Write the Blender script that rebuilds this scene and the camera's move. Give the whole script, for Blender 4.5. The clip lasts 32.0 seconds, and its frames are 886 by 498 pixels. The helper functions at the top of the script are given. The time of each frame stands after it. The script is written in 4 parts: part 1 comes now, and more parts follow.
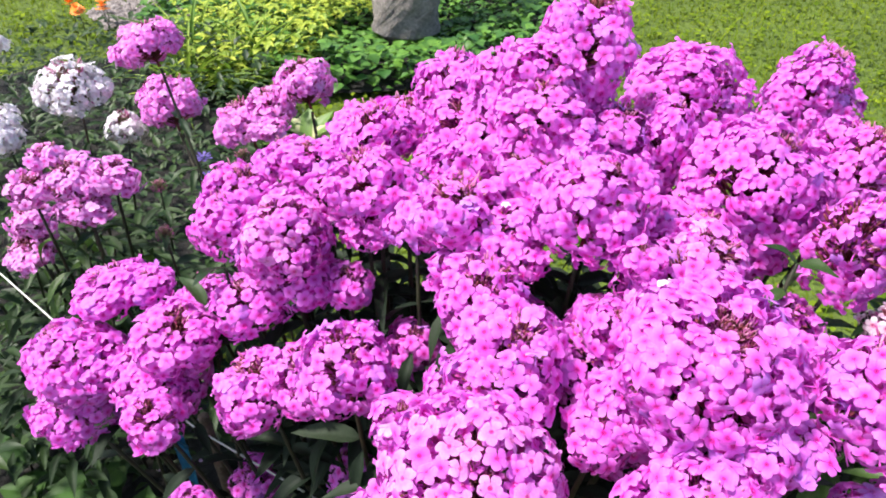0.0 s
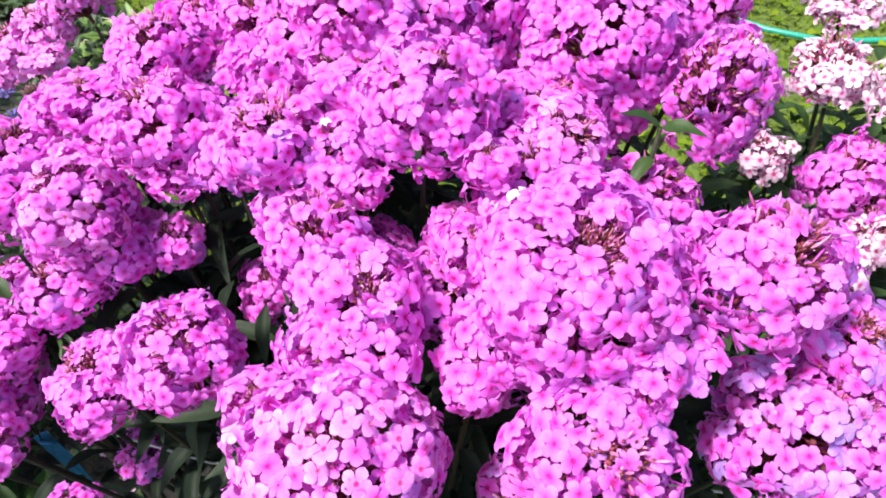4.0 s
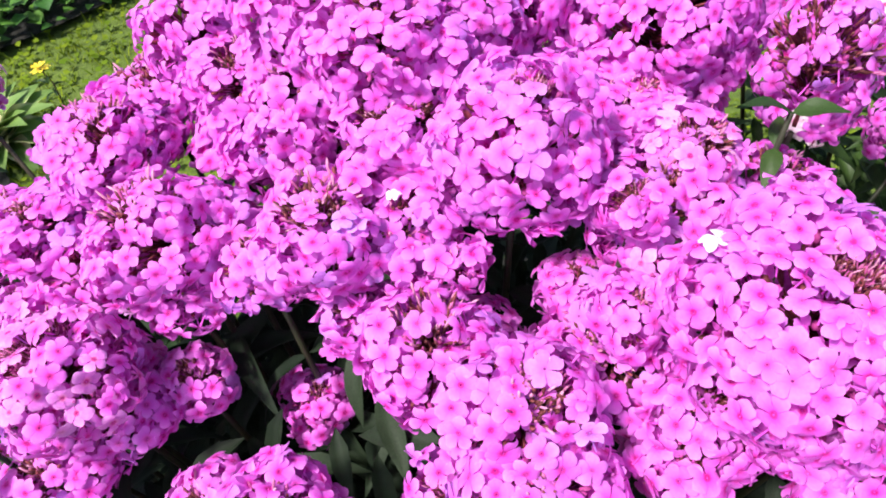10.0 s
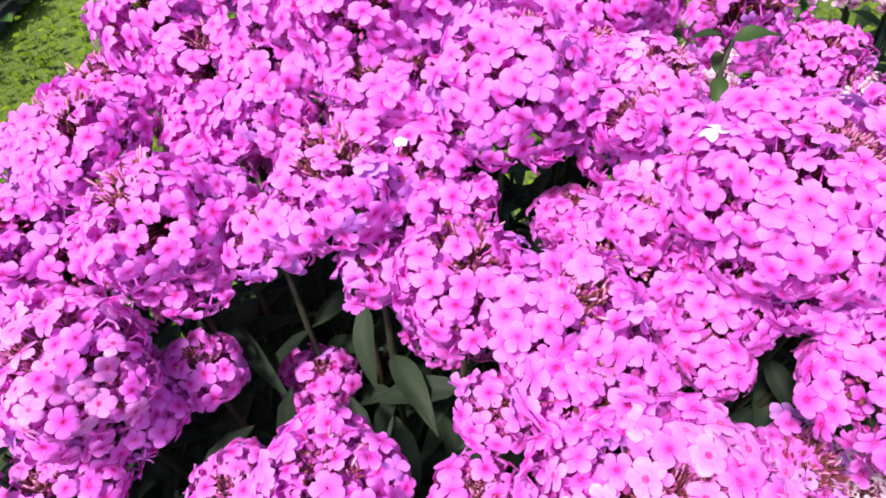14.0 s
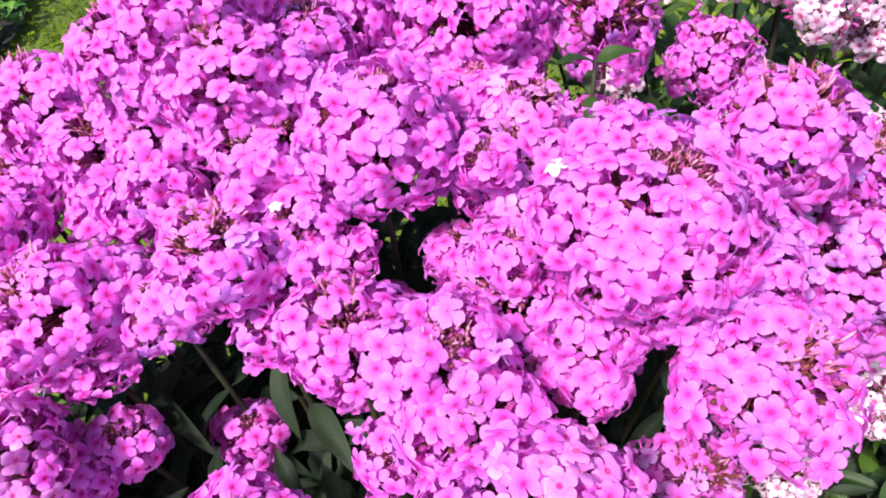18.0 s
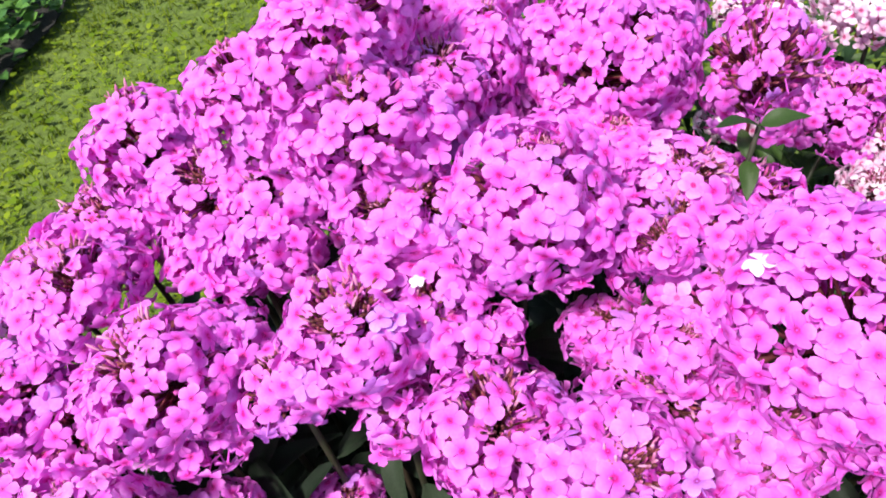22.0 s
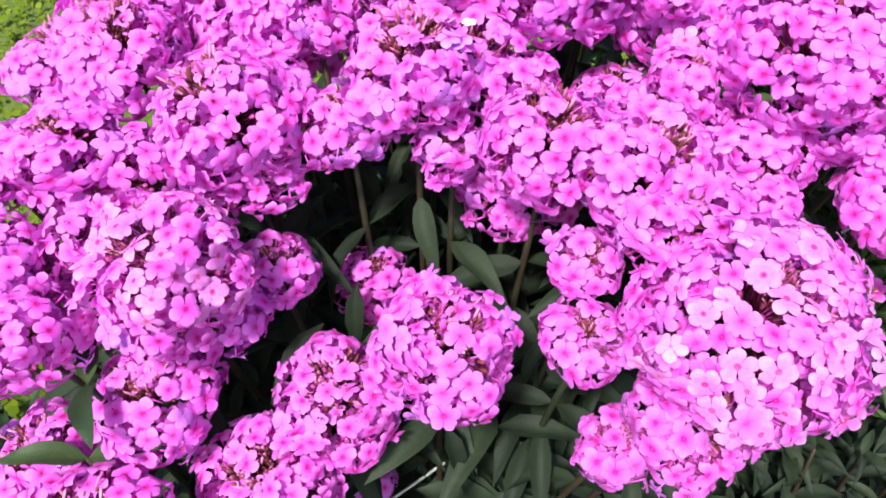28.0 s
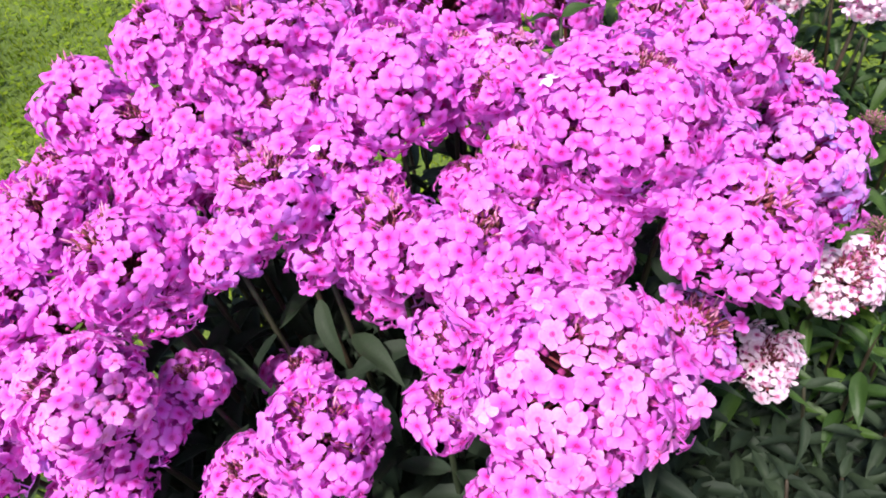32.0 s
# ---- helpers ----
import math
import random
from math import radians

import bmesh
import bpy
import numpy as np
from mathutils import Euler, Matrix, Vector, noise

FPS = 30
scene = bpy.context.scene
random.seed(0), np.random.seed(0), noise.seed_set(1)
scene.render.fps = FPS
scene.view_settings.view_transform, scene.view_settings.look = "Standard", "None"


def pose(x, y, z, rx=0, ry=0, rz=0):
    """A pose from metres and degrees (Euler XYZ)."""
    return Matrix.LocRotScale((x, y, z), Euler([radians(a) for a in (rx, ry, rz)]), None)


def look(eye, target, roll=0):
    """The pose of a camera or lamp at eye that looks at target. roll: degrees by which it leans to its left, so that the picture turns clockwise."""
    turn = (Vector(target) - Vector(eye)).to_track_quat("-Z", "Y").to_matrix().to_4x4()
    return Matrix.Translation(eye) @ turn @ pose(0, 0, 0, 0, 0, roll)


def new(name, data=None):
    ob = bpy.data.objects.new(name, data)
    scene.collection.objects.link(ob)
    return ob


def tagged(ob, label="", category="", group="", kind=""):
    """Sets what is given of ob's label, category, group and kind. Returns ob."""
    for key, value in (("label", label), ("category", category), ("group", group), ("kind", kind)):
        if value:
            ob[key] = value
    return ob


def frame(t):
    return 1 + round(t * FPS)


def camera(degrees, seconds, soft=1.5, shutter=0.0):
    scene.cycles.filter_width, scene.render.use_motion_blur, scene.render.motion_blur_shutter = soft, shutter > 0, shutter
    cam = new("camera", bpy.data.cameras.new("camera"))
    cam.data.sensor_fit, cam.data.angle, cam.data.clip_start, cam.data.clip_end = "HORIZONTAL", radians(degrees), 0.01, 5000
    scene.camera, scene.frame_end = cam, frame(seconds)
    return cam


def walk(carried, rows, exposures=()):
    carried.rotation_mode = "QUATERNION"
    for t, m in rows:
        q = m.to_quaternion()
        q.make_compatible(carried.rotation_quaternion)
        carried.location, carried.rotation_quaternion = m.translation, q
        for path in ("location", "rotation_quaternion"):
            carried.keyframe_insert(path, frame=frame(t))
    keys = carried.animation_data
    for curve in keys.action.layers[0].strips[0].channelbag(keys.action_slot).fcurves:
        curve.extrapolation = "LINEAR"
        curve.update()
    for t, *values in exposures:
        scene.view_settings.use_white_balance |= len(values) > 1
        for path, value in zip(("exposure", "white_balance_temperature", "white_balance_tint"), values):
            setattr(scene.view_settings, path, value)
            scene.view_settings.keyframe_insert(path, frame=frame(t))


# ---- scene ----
cam = camera(64.0, 32.0, soft=1.9)
METRES, EYE, TILT, LEAN, TURN = 3.2, 1.5, -36.0, 0.0, 0.0
ROWS = [
    (0.0, 0.0, 0.0, 0.0, 0.0, 0.0, -0.0),
    (0.5, -0.0223, 0.001, -0.0033, 3.68, -1.49, -3.21),
    (1.0, -0.0259, 0.0134, -0.0123, 1.15, -4.76, -1.44),
    (1.5, -0.0145, 0.026, -0.0165, -5.39, -7.39, 2.5),
    (2.0, 0.0024, 0.0356, -0.0132, -9.22, -8.59, 4.82),
    (2.5, 0.0108, 0.0372, -0.0076, -10.37, -10.91, 6.73),
    (3.0, 0.0181, 0.0387, 0.0028, -9.62, -11.5, 8.45),
    (3.5, 0.0233, 0.0444, 0.0115, -9.52, -12.73, 9.61),
    (5.5, 0.026, 0.0054, 0.033, -8.89, -10.87, 18.37),
    (6.0, 0.0406, 0.0112, 0.0228, -11.61, -12.18, 21.3),
    (6.5, 0.0513, 0.0078, 0.014, -15.39, -11.45, 23.36),
    (7.0, 0.0492, 0.0106, 0.0051, -16.88, -13.31, 21.14),
    (7.5, 0.0343, 0.0112, 0.0011, -12.64, -13.25, 16.46),
    (8.0, 0.0185, 0.0106, 0.0016, -9.03, -11.17, 12.41),
    (8.5, 0.0004, 0.0121, 0.0018, -6.03, -9.12, 11.17),
    (9.0, -0.0094, 0.0327, 0.0059, -7.43, -10.92, 10.89),
    (9.5, -0.0144, 0.0749, 0.0242, -13.33, -14.09, 17.98),
    (10.0, -0.0124, 0.0969, 0.0419, -20.7, -15.93, 22.4),
    (10.5, -0.0189, 0.0976, 0.0533, -27.38, -14.08, 24.5),
    (11.0, -0.0401, 0.1042, 0.0639, -33.25, -14.67, 30.14),
    (11.5, -0.0612, 0.1088, 0.066, -33.05, -14.02, 30.22),
    (12.0, -0.0805, 0.1173, 0.0635, -28.81, -14.18, 26.23),
    (12.5, -0.0933, 0.1218, 0.0565, -26.67, -14.68, 22.51),
    (13.0, -0.0905, 0.1214, 0.0463, -28.75, -16.98, 22.84),
    (13.5, -0.0685, 0.1143, 0.0359, -33.21, -20.24, 25.13),
    (14.0, -0.0515, 0.1012, 0.0362, -32.98, -17.91, 26.85),
    (14.5, -0.0397, 0.0896, 0.0436, -31.37, -13.89, 27.92),
    (16.5, -0.033, 0.0815, 0.0462, -32.27, -12.4, 31.1),
    (17.0, -0.0313, 0.0802, 0.0407, -34.18, -15.29, 31.78),
    (17.5, -0.0286, 0.0805, 0.0361, -34.95, -17.4, 33.02),
    (18.0, -0.0268, 0.0809, 0.0325, -35.6, -19.07, 33.72),
    (18.5, -0.0296, 0.0845, 0.0323, -34.09, -19.42, 32.77),
    (19.0, -0.0368, 0.0917, 0.0366, -32.22, -19.12, 30.4),
    (19.5, -0.05, 0.1044, 0.0439, -30.21, -18.34, 27.57),
    (20.0, -0.0644, 0.1155, 0.0523, -29.51, -16.97, 25.82),
    (20.5, -0.0685, 0.1186, 0.0621, -30.95, -16.55, 26.44),
    (21.0, -0.0589, 0.1179, 0.0652, -33.49, -17.29, 28.25),
    (21.5, -0.045, 0.1167, 0.0637, -34.56, -18.35, 29.65),
    (22.0, -0.0305, 0.1127, 0.0613, -33.6, -18.34, 31.45),
    (22.5, -0.0203, 0.1045, 0.0565, -33.29, -18.16, 32.52),
    (23.0, -0.0158, 0.0932, 0.0502, -32.7, -17.89, 33.96),
    (23.5, -0.0163, 0.0817, 0.0441, -33.27, -18.51, 35.55),
    (24.0, -0.0222, 0.0711, 0.0384, -32.68, -17.47, 35.79),
    (24.5, -0.0367, 0.0705, 0.0505, -32.36, -18.96, 36.74),
    (26.5, -0.1211, 0.1426, 0.068, -45.29, -23.28, 25.26),
    (27.0, -0.1292, 0.1507, 0.0579, -42.69, -24.26, 22.54),
    (27.5, -0.1298, 0.1402, 0.0457, -39.65, -23.92, 22.32),
    (28.0, -0.103, 0.1181, 0.0415, -44.51, -25.57, 28.63),
    (28.5, -0.0833, 0.1038, 0.0359, -45.55, -25.79, 31.49),
    (29.0, -0.0717, 0.0861, 0.0357, -44.3, -20.34, 34.08),
    (29.5, -0.0663, 0.0735, 0.0364, -43.47, -16.26, 36.92),
    (30.0, -0.0644, 0.0661, 0.0344, -42.58, -14.24, 38.06),
    (30.5, -0.0664, 0.0635, 0.0319, -42.63, -14.06, 37.63),
    (31.0, -0.0711, 0.0639, 0.0275, -42.81, -16.29, 38.42),
    (31.5, -0.075, 0.0652, 0.0215, -43.56, -18.7, 38.0),
    (32.0, -0.0777, 0.0666, 0.0219, -42.4, -18.44, 38.8),
]
walk(cam, [(t, pose(0, 0, EYE, TILT, LEAN, TURN) @ pose(METRES * x, METRES * y, METRES * z, 90 + pitch, roll, yaw)) for t, x, y, z, yaw, pitch, roll in ROWS],
     ((0.0, 1.38), (1.0, 1.45), (2.5, 1.51), (5.5, 1.43), (8.0, 1.38), (11.0, 1.25), (12.5, 1.17), (14.0, 1.27), (18.0, 1.26), (20.0, 1.17), (22.0, 1.21), (24.0, 1.23), (26.5, 1.13), (27.2, 1.13), (28.0, 1.29), (30.0, 1.27), (32.0, 1.27)))

# ---- world and light ----
world = bpy.data.worlds.new("sky")
scene.world = world
world.use_nodes = True
wn = world.node_tree.nodes
sky = wn.new("ShaderNodeTexSky")
sky.sky_type = "NISHITA"
sky.sun_disc = False
SUN_EL, SUN_AZ = 62.0, -100.0
sky.sun_elevation, sky.sun_rotation = radians(SUN_EL), radians(SUN_AZ)
sky.air_density, sky.dust_density = 1.0, 2.5
wn["Background"].inputs["Strength"].default_value = 0.094
world.node_tree.links.new(sky.outputs["Color"], wn["Background"].inputs["Color"])
sun_data = bpy.data.lights.new("sun", "SUN")
sun_data.energy, sun_data.angle, sun_data.color = 3.1, radians(8), (1.0, 0.96, 0.9)
sun = new("sun", sun_data)
sun.matrix_world = look((10 * math.sin(radians(SUN_AZ)) * math.cos(radians(SUN_EL)), 10 * math.cos(radians(SUN_AZ)) * math.cos(radians(SUN_EL)), 10 * math.sin(radians(SUN_EL))), (0, 0, 0))


# ---- materials ----
def material(name):
    m = bpy.data.materials.new(name)
    m.use_nodes = True
    t = m.node_tree
    return m, t, t.nodes["Principled BSDF"]


def node(t, kind, **sets):
    n = t.nodes.new(kind)
    for k, v in sets.items():
        n.inputs[k].default_value = v
    return n


def ramp(t, fac, stops):
    r = t.nodes.new("ShaderNodeValToRGB")
    e = r.color_ramp.elements
    while len(e) < len(stops):
        e.new(0.5)
    for i, (p, c) in enumerate(stops):
        e[i].position, e[i].color = p, (*c, 1)
    t.links.new(fac, r.inputs["Fac"])
    return r.outputs["Color"]


def mixed(t, fac, a, b, blend="MIX"):
    m = t.nodes.new("ShaderNodeMix")
    m.data_type, m.blend_type = "RGBA", blend
    for sock, v in ((m.inputs["Factor"], fac), (m.inputs["A"], a), (m.inputs["B"], b)):
        if isinstance(v, (int, float)):
            sock.default_value = v
        elif isinstance(v, tuple):
            sock.default_value = (*v, 1)
        else:
            t.links.new(v, sock)
    return m.outputs["Result"]


def thin(t, bsdf, colour, share):
    """Lets part of the light through a petal, leaf or blade."""
    tr = t.nodes.new("ShaderNodeBsdfTranslucent")
    t.links.new(colour, tr.inputs["Color"])
    mx = t.nodes.new("ShaderNodeMixShader")
    mx.inputs["Fac"].default_value = share
    t.links.new(bsdf.outputs["BSDF"], mx.inputs[1])
    t.links.new(tr.outputs["BSDF"], mx.inputs[2])
    t.links.new(mx.outputs["Shader"], t.nodes["Material Output"].inputs["Surface"])


def petal_material(name, eye, throat, blade, rim, aged, vary=0.25):
    m, t, b = material(name)
    tc = t.nodes.new("ShaderNodeTexCoord")
    sep = t.nodes.new("ShaderNodeSeparateXYZ")
    t.links.new(tc.outputs["UV"], sep.inputs[0])
    base = ramp(t, sep.outputs["X"], [(0.0, eye), (0.13, eye), (0.24, throat), (0.42, blade), (1.0, rim)])
    info = t.nodes.new("ShaderNodeObjectInfo")
    total = t.nodes.new("ShaderNodeMath")
    total.operation = "ADD"
    t.links.new(info.outputs["Random"], total.inputs[0])
    t.links.new(sep.outputs["Y"], total.inputs[1])
    chance = t.nodes.new("ShaderNodeMath")
    chance.operation = "FRACT"
    t.links.new(total.outputs[0], chance.inputs[0])
    age = ramp(t, chance.outputs[0], [(0.0, (0, 0, 0)), (0.55, (0.05, 0.05, 0.05)), (0.90, (vary, vary, vary)), (1.0, (0.8, 0.8, 0.8))])
    colour = mixed(t, age, base, aged)
    veins = node(t, "ShaderNodeTexNoise", Scale=5.0, Detail=4.0)
    t.links.new(tc.outputs["Object"], veins.inputs["Vector"])
    tone = ramp(t, veins.outputs["Fac"], [(0.3, (0.84, 0.72, 0.82)), (0.7, (1, 1, 1))])
    colour = mixed(t, 1.0, colour, tone, "MULTIPLY")
    t.links.new(colour, b.inputs["Base Color"])
    b.inputs["Roughness"].default_value = 0.62
    b.inputs["Specular IOR Level"].default_value = 0.3
    bump = node(t, "ShaderNodeBump", Strength=0.15, Distance=0.001)
    t.links.new(veins.outputs["Fac"], bump.inputs["Height"])
    t.links.new(bump.outputs["Normal"], b.inputs["Normal"])
    thin(t, b, colour, 0.3)
    return m


def foliage_material(name, dark, light, rough=0.5, share=0.25, island=False, scale=60.0, gloss=0.35, low=0.7):
    m, t, b = material(name)
    if island:
        src = t.nodes.new("ShaderNodeNewGeometry").outputs["Random Per Island"]
    else:
        src = t.nodes.new("ShaderNodeObjectInfo").outputs["Random"]
    base = ramp(t, src, [(0.0, dark), (0.55, tuple((a + c) / 2 for a, c in zip(dark, light))), (1.0, light)])
    tc = t.nodes.new("ShaderNodeTexCoord")
    n = node(t, "ShaderNodeTexNoise", Scale=scale, Detail=4.0)
    t.links.new(tc.outputs["Object"], n.inputs["Vector"])
    tone = ramp(t, n.outputs["Fac"], [(0.3, (low, low + 0.02, low)), (0.7, (1.1, 1.1, 1.0))])
    colour = mixed(t, 1.0, base, tone, "MULTIPLY")
    t.links.new(colour, b.inputs["Base Color"])
    b.inputs["Roughness"].default_value = rough
    b.inputs["Specular IOR Level"].default_value = gloss
    bump = node(t, "ShaderNodeBump", Strength=0.25, Distance=0.002)
    t.links.new(n.outputs["Fac"], bump.inputs["Height"])
    t.links.new(bump.outputs["Normal"], b.inputs["Normal"])
    if share:
        thin(t, b, colour, share)
    return m


def earth_material(name, stops, scale, rough=0.9, fine=40.0):
    m, t, b = material(name)
    tc = t.nodes.new("ShaderNodeTexCoord")
    n1 = node(t, "ShaderNodeTexNoise", Scale=scale, Detail=6.0, Roughness=0.65)
    n2 = node(t, "ShaderNodeTexNoise", Scale=fine, Detail=5.0, Roughness=0.7)
    for n in (n1, n2):
        t.links.new(tc.outputs["Object"], n.inputs["Vector"])
    colour = mixed(t, 1.0, ramp(t, n1.outputs["Fac"], stops), ramp(t, n2.outputs["Fac"], [(0.3, (0.5, 0.5, 0.5)), (0.7, (1.15, 1.15, 1.15))]), "MULTIPLY")
    t.links.new(colour, b.inputs["Base Color"])
    b.inputs["Roughness"].default_value = rough
    bump = node(t, "ShaderNodeBump", Strength=0.8, Distance=0.02)
    t.links.new(n2.outputs["Fac"], bump.inputs["Height"])
    t.links.new(bump.outputs["Normal"], b.inputs["Normal"])
    return m


def plain_material(name, colour, rough=0.5, metal=0.0):
    m, t, b = material(name)
    n = node(t, "ShaderNodeTexNoise", Scale=150.0, Detail=3.0)
    tc = t.nodes.new("ShaderNodeTexCoord")
    t.links.new(tc.outputs["Object"], n.inputs["Vector"])
    tone = ramp(t, n.outputs["Fac"], [(0.3, (0.75, 0.75, 0.75)), (0.7, (1.1, 1.1, 1.1))])
    t.links.new(mixed(t, 1.0, colour, tone, "MULTIPLY"), b.inputs["Base Color"])
    b.inputs["Roughness"].default_value, b.inputs["Metallic"].default_value = rough, metal
    return m


PETAL_PINK = petal_material("petal_pink", (0.58, 0.008, 0.24), (0.80, 0.06, 0.54), (0.84, 0.122, 0.75), (0.90, 0.265, 0.85), (0.54, 0.24, 0.78))
PETAL_PALER = petal_material("petal_paler_pink", (0.66, 0.02, 0.26), (0.84, 0.22, 0.60), (0.86, 0.20, 0.77), (0.91, 0.38, 0.86), (0.78, 0.50, 0.84))
PETAL_LILAC = petal_material("petal_lilac", (0.40, 0.02, 0.26), (0.58, 0.14, 0.62), (0.60, 0.22, 0.76), (0.70, 0.36, 0.84), (0.42, 0.30, 0.78))
PETAL_LIGHT = petal_material("petal_light_pink", (0.62, 0.02, 0.26), (0.84, 0.14, 0.60), (0.87, 0.27, 0.79), (0.91, 0.42, 0.87), (0.78, 0.50, 0.82))
PETAL_PALE = petal_material("petal_pale_pink", (0.50, 0.02, 0.18), (0.78, 0.28, 0.50), (0.86, 0.64, 0.79), (0.89, 0.75, 0.85), (0.82, 0.52, 0.74))
PETAL_WHITE = petal_material("petal_white", (0.72, 0.72, 0.62), (0.82, 0.82, 0.80), (0.86, 0.86, 0.88), (0.88, 0.88, 0.90), (0.74, 0.72, 0.72))
CALYX = foliage_material("calyx", (0.09, 0.022, 0.024), (0.27, 0.052, 0.075), 0.6, 0.1, True, 200.0)
CALYX_GREEN = foliage_material("calyx_green", (0.10, 0.11, 0.04), (0.30, 0.20, 0.14), 0.6, 0.1, True, 200.0)
BUD = foliage_material("bud", (0.50, 0.06, 0.30), (0.78, 0.36, 0.58), 0.5, 0.2, True, 200.0)
TUBE = foliage_material("flower_tube", (0.34, 0.03, 0.20), (0.55, 0.08, 0.40), 0.6, 0.2, True, 200.0)
# shade under the heads is put into this near-black leaf colour
LEAF_SHADED = foliage_material("phlox_leaf", (0.013, 0.021, 0.014), (0.028, 0.042, 0.025), 0.6, 0.12, gloss=0.16)
LEAF_GREEN = foliage_material("phlox_leaf_green", (0.020, 0.050, 0.013), (0.058, 0.108, 0.023), 0.45, 0.3)
CLOVER = foliage_material("clover_leaf", (0.118, 0.198, 0.014), (0.24, 0.315, 0.023), 0.8, 0.35, True, 1.7, gloss=0.08, low=0.52)
HOSTA, _t, _b = material("hosta_leaf")
_sep = _t.nodes.new("ShaderNodeSeparateXYZ")
_t.links.new(_t.nodes.new("ShaderNodeTexCoord").outputs["Object"], _sep.inputs[0])
_abs = _t.nodes.new("ShaderNodeMath")
_abs.operation = "ABSOLUTE"
_t.links.new(_sep.outputs["X"], _abs.inputs[0])
_hosta = ramp(_t, _abs.outputs[0], [(0.0, (0.13, 0.22, 0.05)), (0.11, (0.16, 0.26, 0.06)), (0.145, (0.62, 0.60, 0.34)), (1.0, (0.70, 0.68, 0.42))])
_t.links.new(_hosta, _b.inputs["Base Color"])
_b.inputs["Roughness"].default_value = 0.5
thin(_t, _b, _hosta, 0.25)
LILY = foliage_material("daylily_leaf", (0.10, 0.21, 0.025), (0.34, 0.44, 0.06), 0.5, 0.35)
# seedling leaf green, lowered to carry the shade they stand in
WEED_BIG = foliage_material("broad_leaf", (0.022, 0.062, 0.012), (0.048, 0.11, 0.018), 0.55, 0.15)
BRANCH = plain_material("dry_branch", (0.42, 0.38, 0.33), 0.9)
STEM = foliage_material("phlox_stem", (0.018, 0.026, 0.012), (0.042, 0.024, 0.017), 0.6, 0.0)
GRASS = foliage_material("grass_blade", (0.108, 0.182, 0.012), (0.26, 0.325, 0.025), 0.8, 0.4, True, 1.7, gloss=0.08, low=0.52)
COVER = foliage_material("ground_cover_leaf", (0.04, 0.125, 0.025), (0.14, 0.29, 0.045), 0.45, 0.25, True)
COVER_YELLOW = foliage_material("golden_cover_leaf", (0.20, 0.32, 0.04), (0.55, 0.60, 0.08), 0.5, 0.35, True)
# weed and border greens, darkened in colour for shade low in the beds
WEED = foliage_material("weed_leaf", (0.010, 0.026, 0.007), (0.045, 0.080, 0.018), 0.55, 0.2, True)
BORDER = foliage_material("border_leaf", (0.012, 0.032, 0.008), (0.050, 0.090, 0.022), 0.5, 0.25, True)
# the same shade-darkened leaf colour, for massed leaves
SHADED_MASS = foliage_material("shaded_phlox_leaf", (0.013, 0.021, 0.014), (0.028, 0.042, 0.025), 0.6, 0.12, True, gloss=0.16)
GREEN_MASS = foliage_material("green_phlox_leaf", (0.018, 0.044, 0.012), (0.055, 0.100, 0.024), 0.5, 0.28, True)
# border phlox mass, its green also darkened for shade
MID_MASS = foliage_material("border_phlox_mass", (0.014, 0.030, 0.012), (0.036, 0.064, 0.022), 0.6, 0.15, True, gloss=0.2)
LEAF_MID = foliage_material("border_phlox_leaf", (0.016, 0.038, 0.014), (0.044, 0.080, 0.026), 0.5, 0.2)
LEAF_LIME = foliage_material("lime_leaf", (0.040, 0.095, 0.014), (0.11, 0.19, 0.026), 0.5, 0.35)
LAWN_SOIL = earth_material("lawn_soil", [(0.3, (0.075, 0.12, 0.012)), (0.5, (0.095, 0.145, 0.014)), (0.7, (0.12, 0.17, 0.018))], 1.6)
# soil tones lowered to near black: the plants' shade is in the colour
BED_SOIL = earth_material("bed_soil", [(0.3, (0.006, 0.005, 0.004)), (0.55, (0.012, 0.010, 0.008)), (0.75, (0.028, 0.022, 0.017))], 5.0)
BARK = earth_material("bark", [(0.3, (0.22, 0.19, 0.17)), (0.6, (0.36, 0.32, 0.295)), (0.8, (0.46, 0.42, 0.39))], 9.0, 0.95, 60.0)
STONE = earth_material("gravel", [(0.3, (0.16, 0.13, 0.12)), (0.6, (0.30, 0.26, 0.25)), (0.8, (0.42, 0.38, 0.36))], 20.0)
TWINE = plain_material("white_twine", (0.62, 0.62, 0.57), 0.8)
STRAP = plain_material("blue_strap", (0.02, 0.16, 0.30), 0.4)
HOSE = plain_material("green_hose", (0.02, 0.28, 0.20), 0.35)
WOOD = earth_material("stake_wood", [(0.3, (0.10, 0.07, 0.045)), (0.7, (0.22, 0.16, 0.11))], 30.0)
ORANGE = plain_material("marigold_petal", (0.85, 0.25, 0.02), 0.6)
YELLOW = plain_material("yellow_petal", (0.85, 0.60, 0.03), 0.6)
VIOLET = plain_material("violet_petal", (0.10, 0.06, 0.28), 0.6)
FALLEN = plain_material("fallen_petal", (0.42, 0.27, 0.42), 0.7)


# ---- mesh tools ----
def mesh_of(name, verts, faces, mats, slots=None, smooth=True):
    me = bpy.data.meshes.new(name)
    me.from_pydata([tuple(v) for v in verts], [], faces)
    for m in mats:
        me.materials.append(m)
    if slots is not None:
        me.polygons.foreach_set("material_index", slots)
    if smooth:
        me.polygons.foreach_set("use_smooth", [True] * len(me.polygons))
    me.update()
    return me


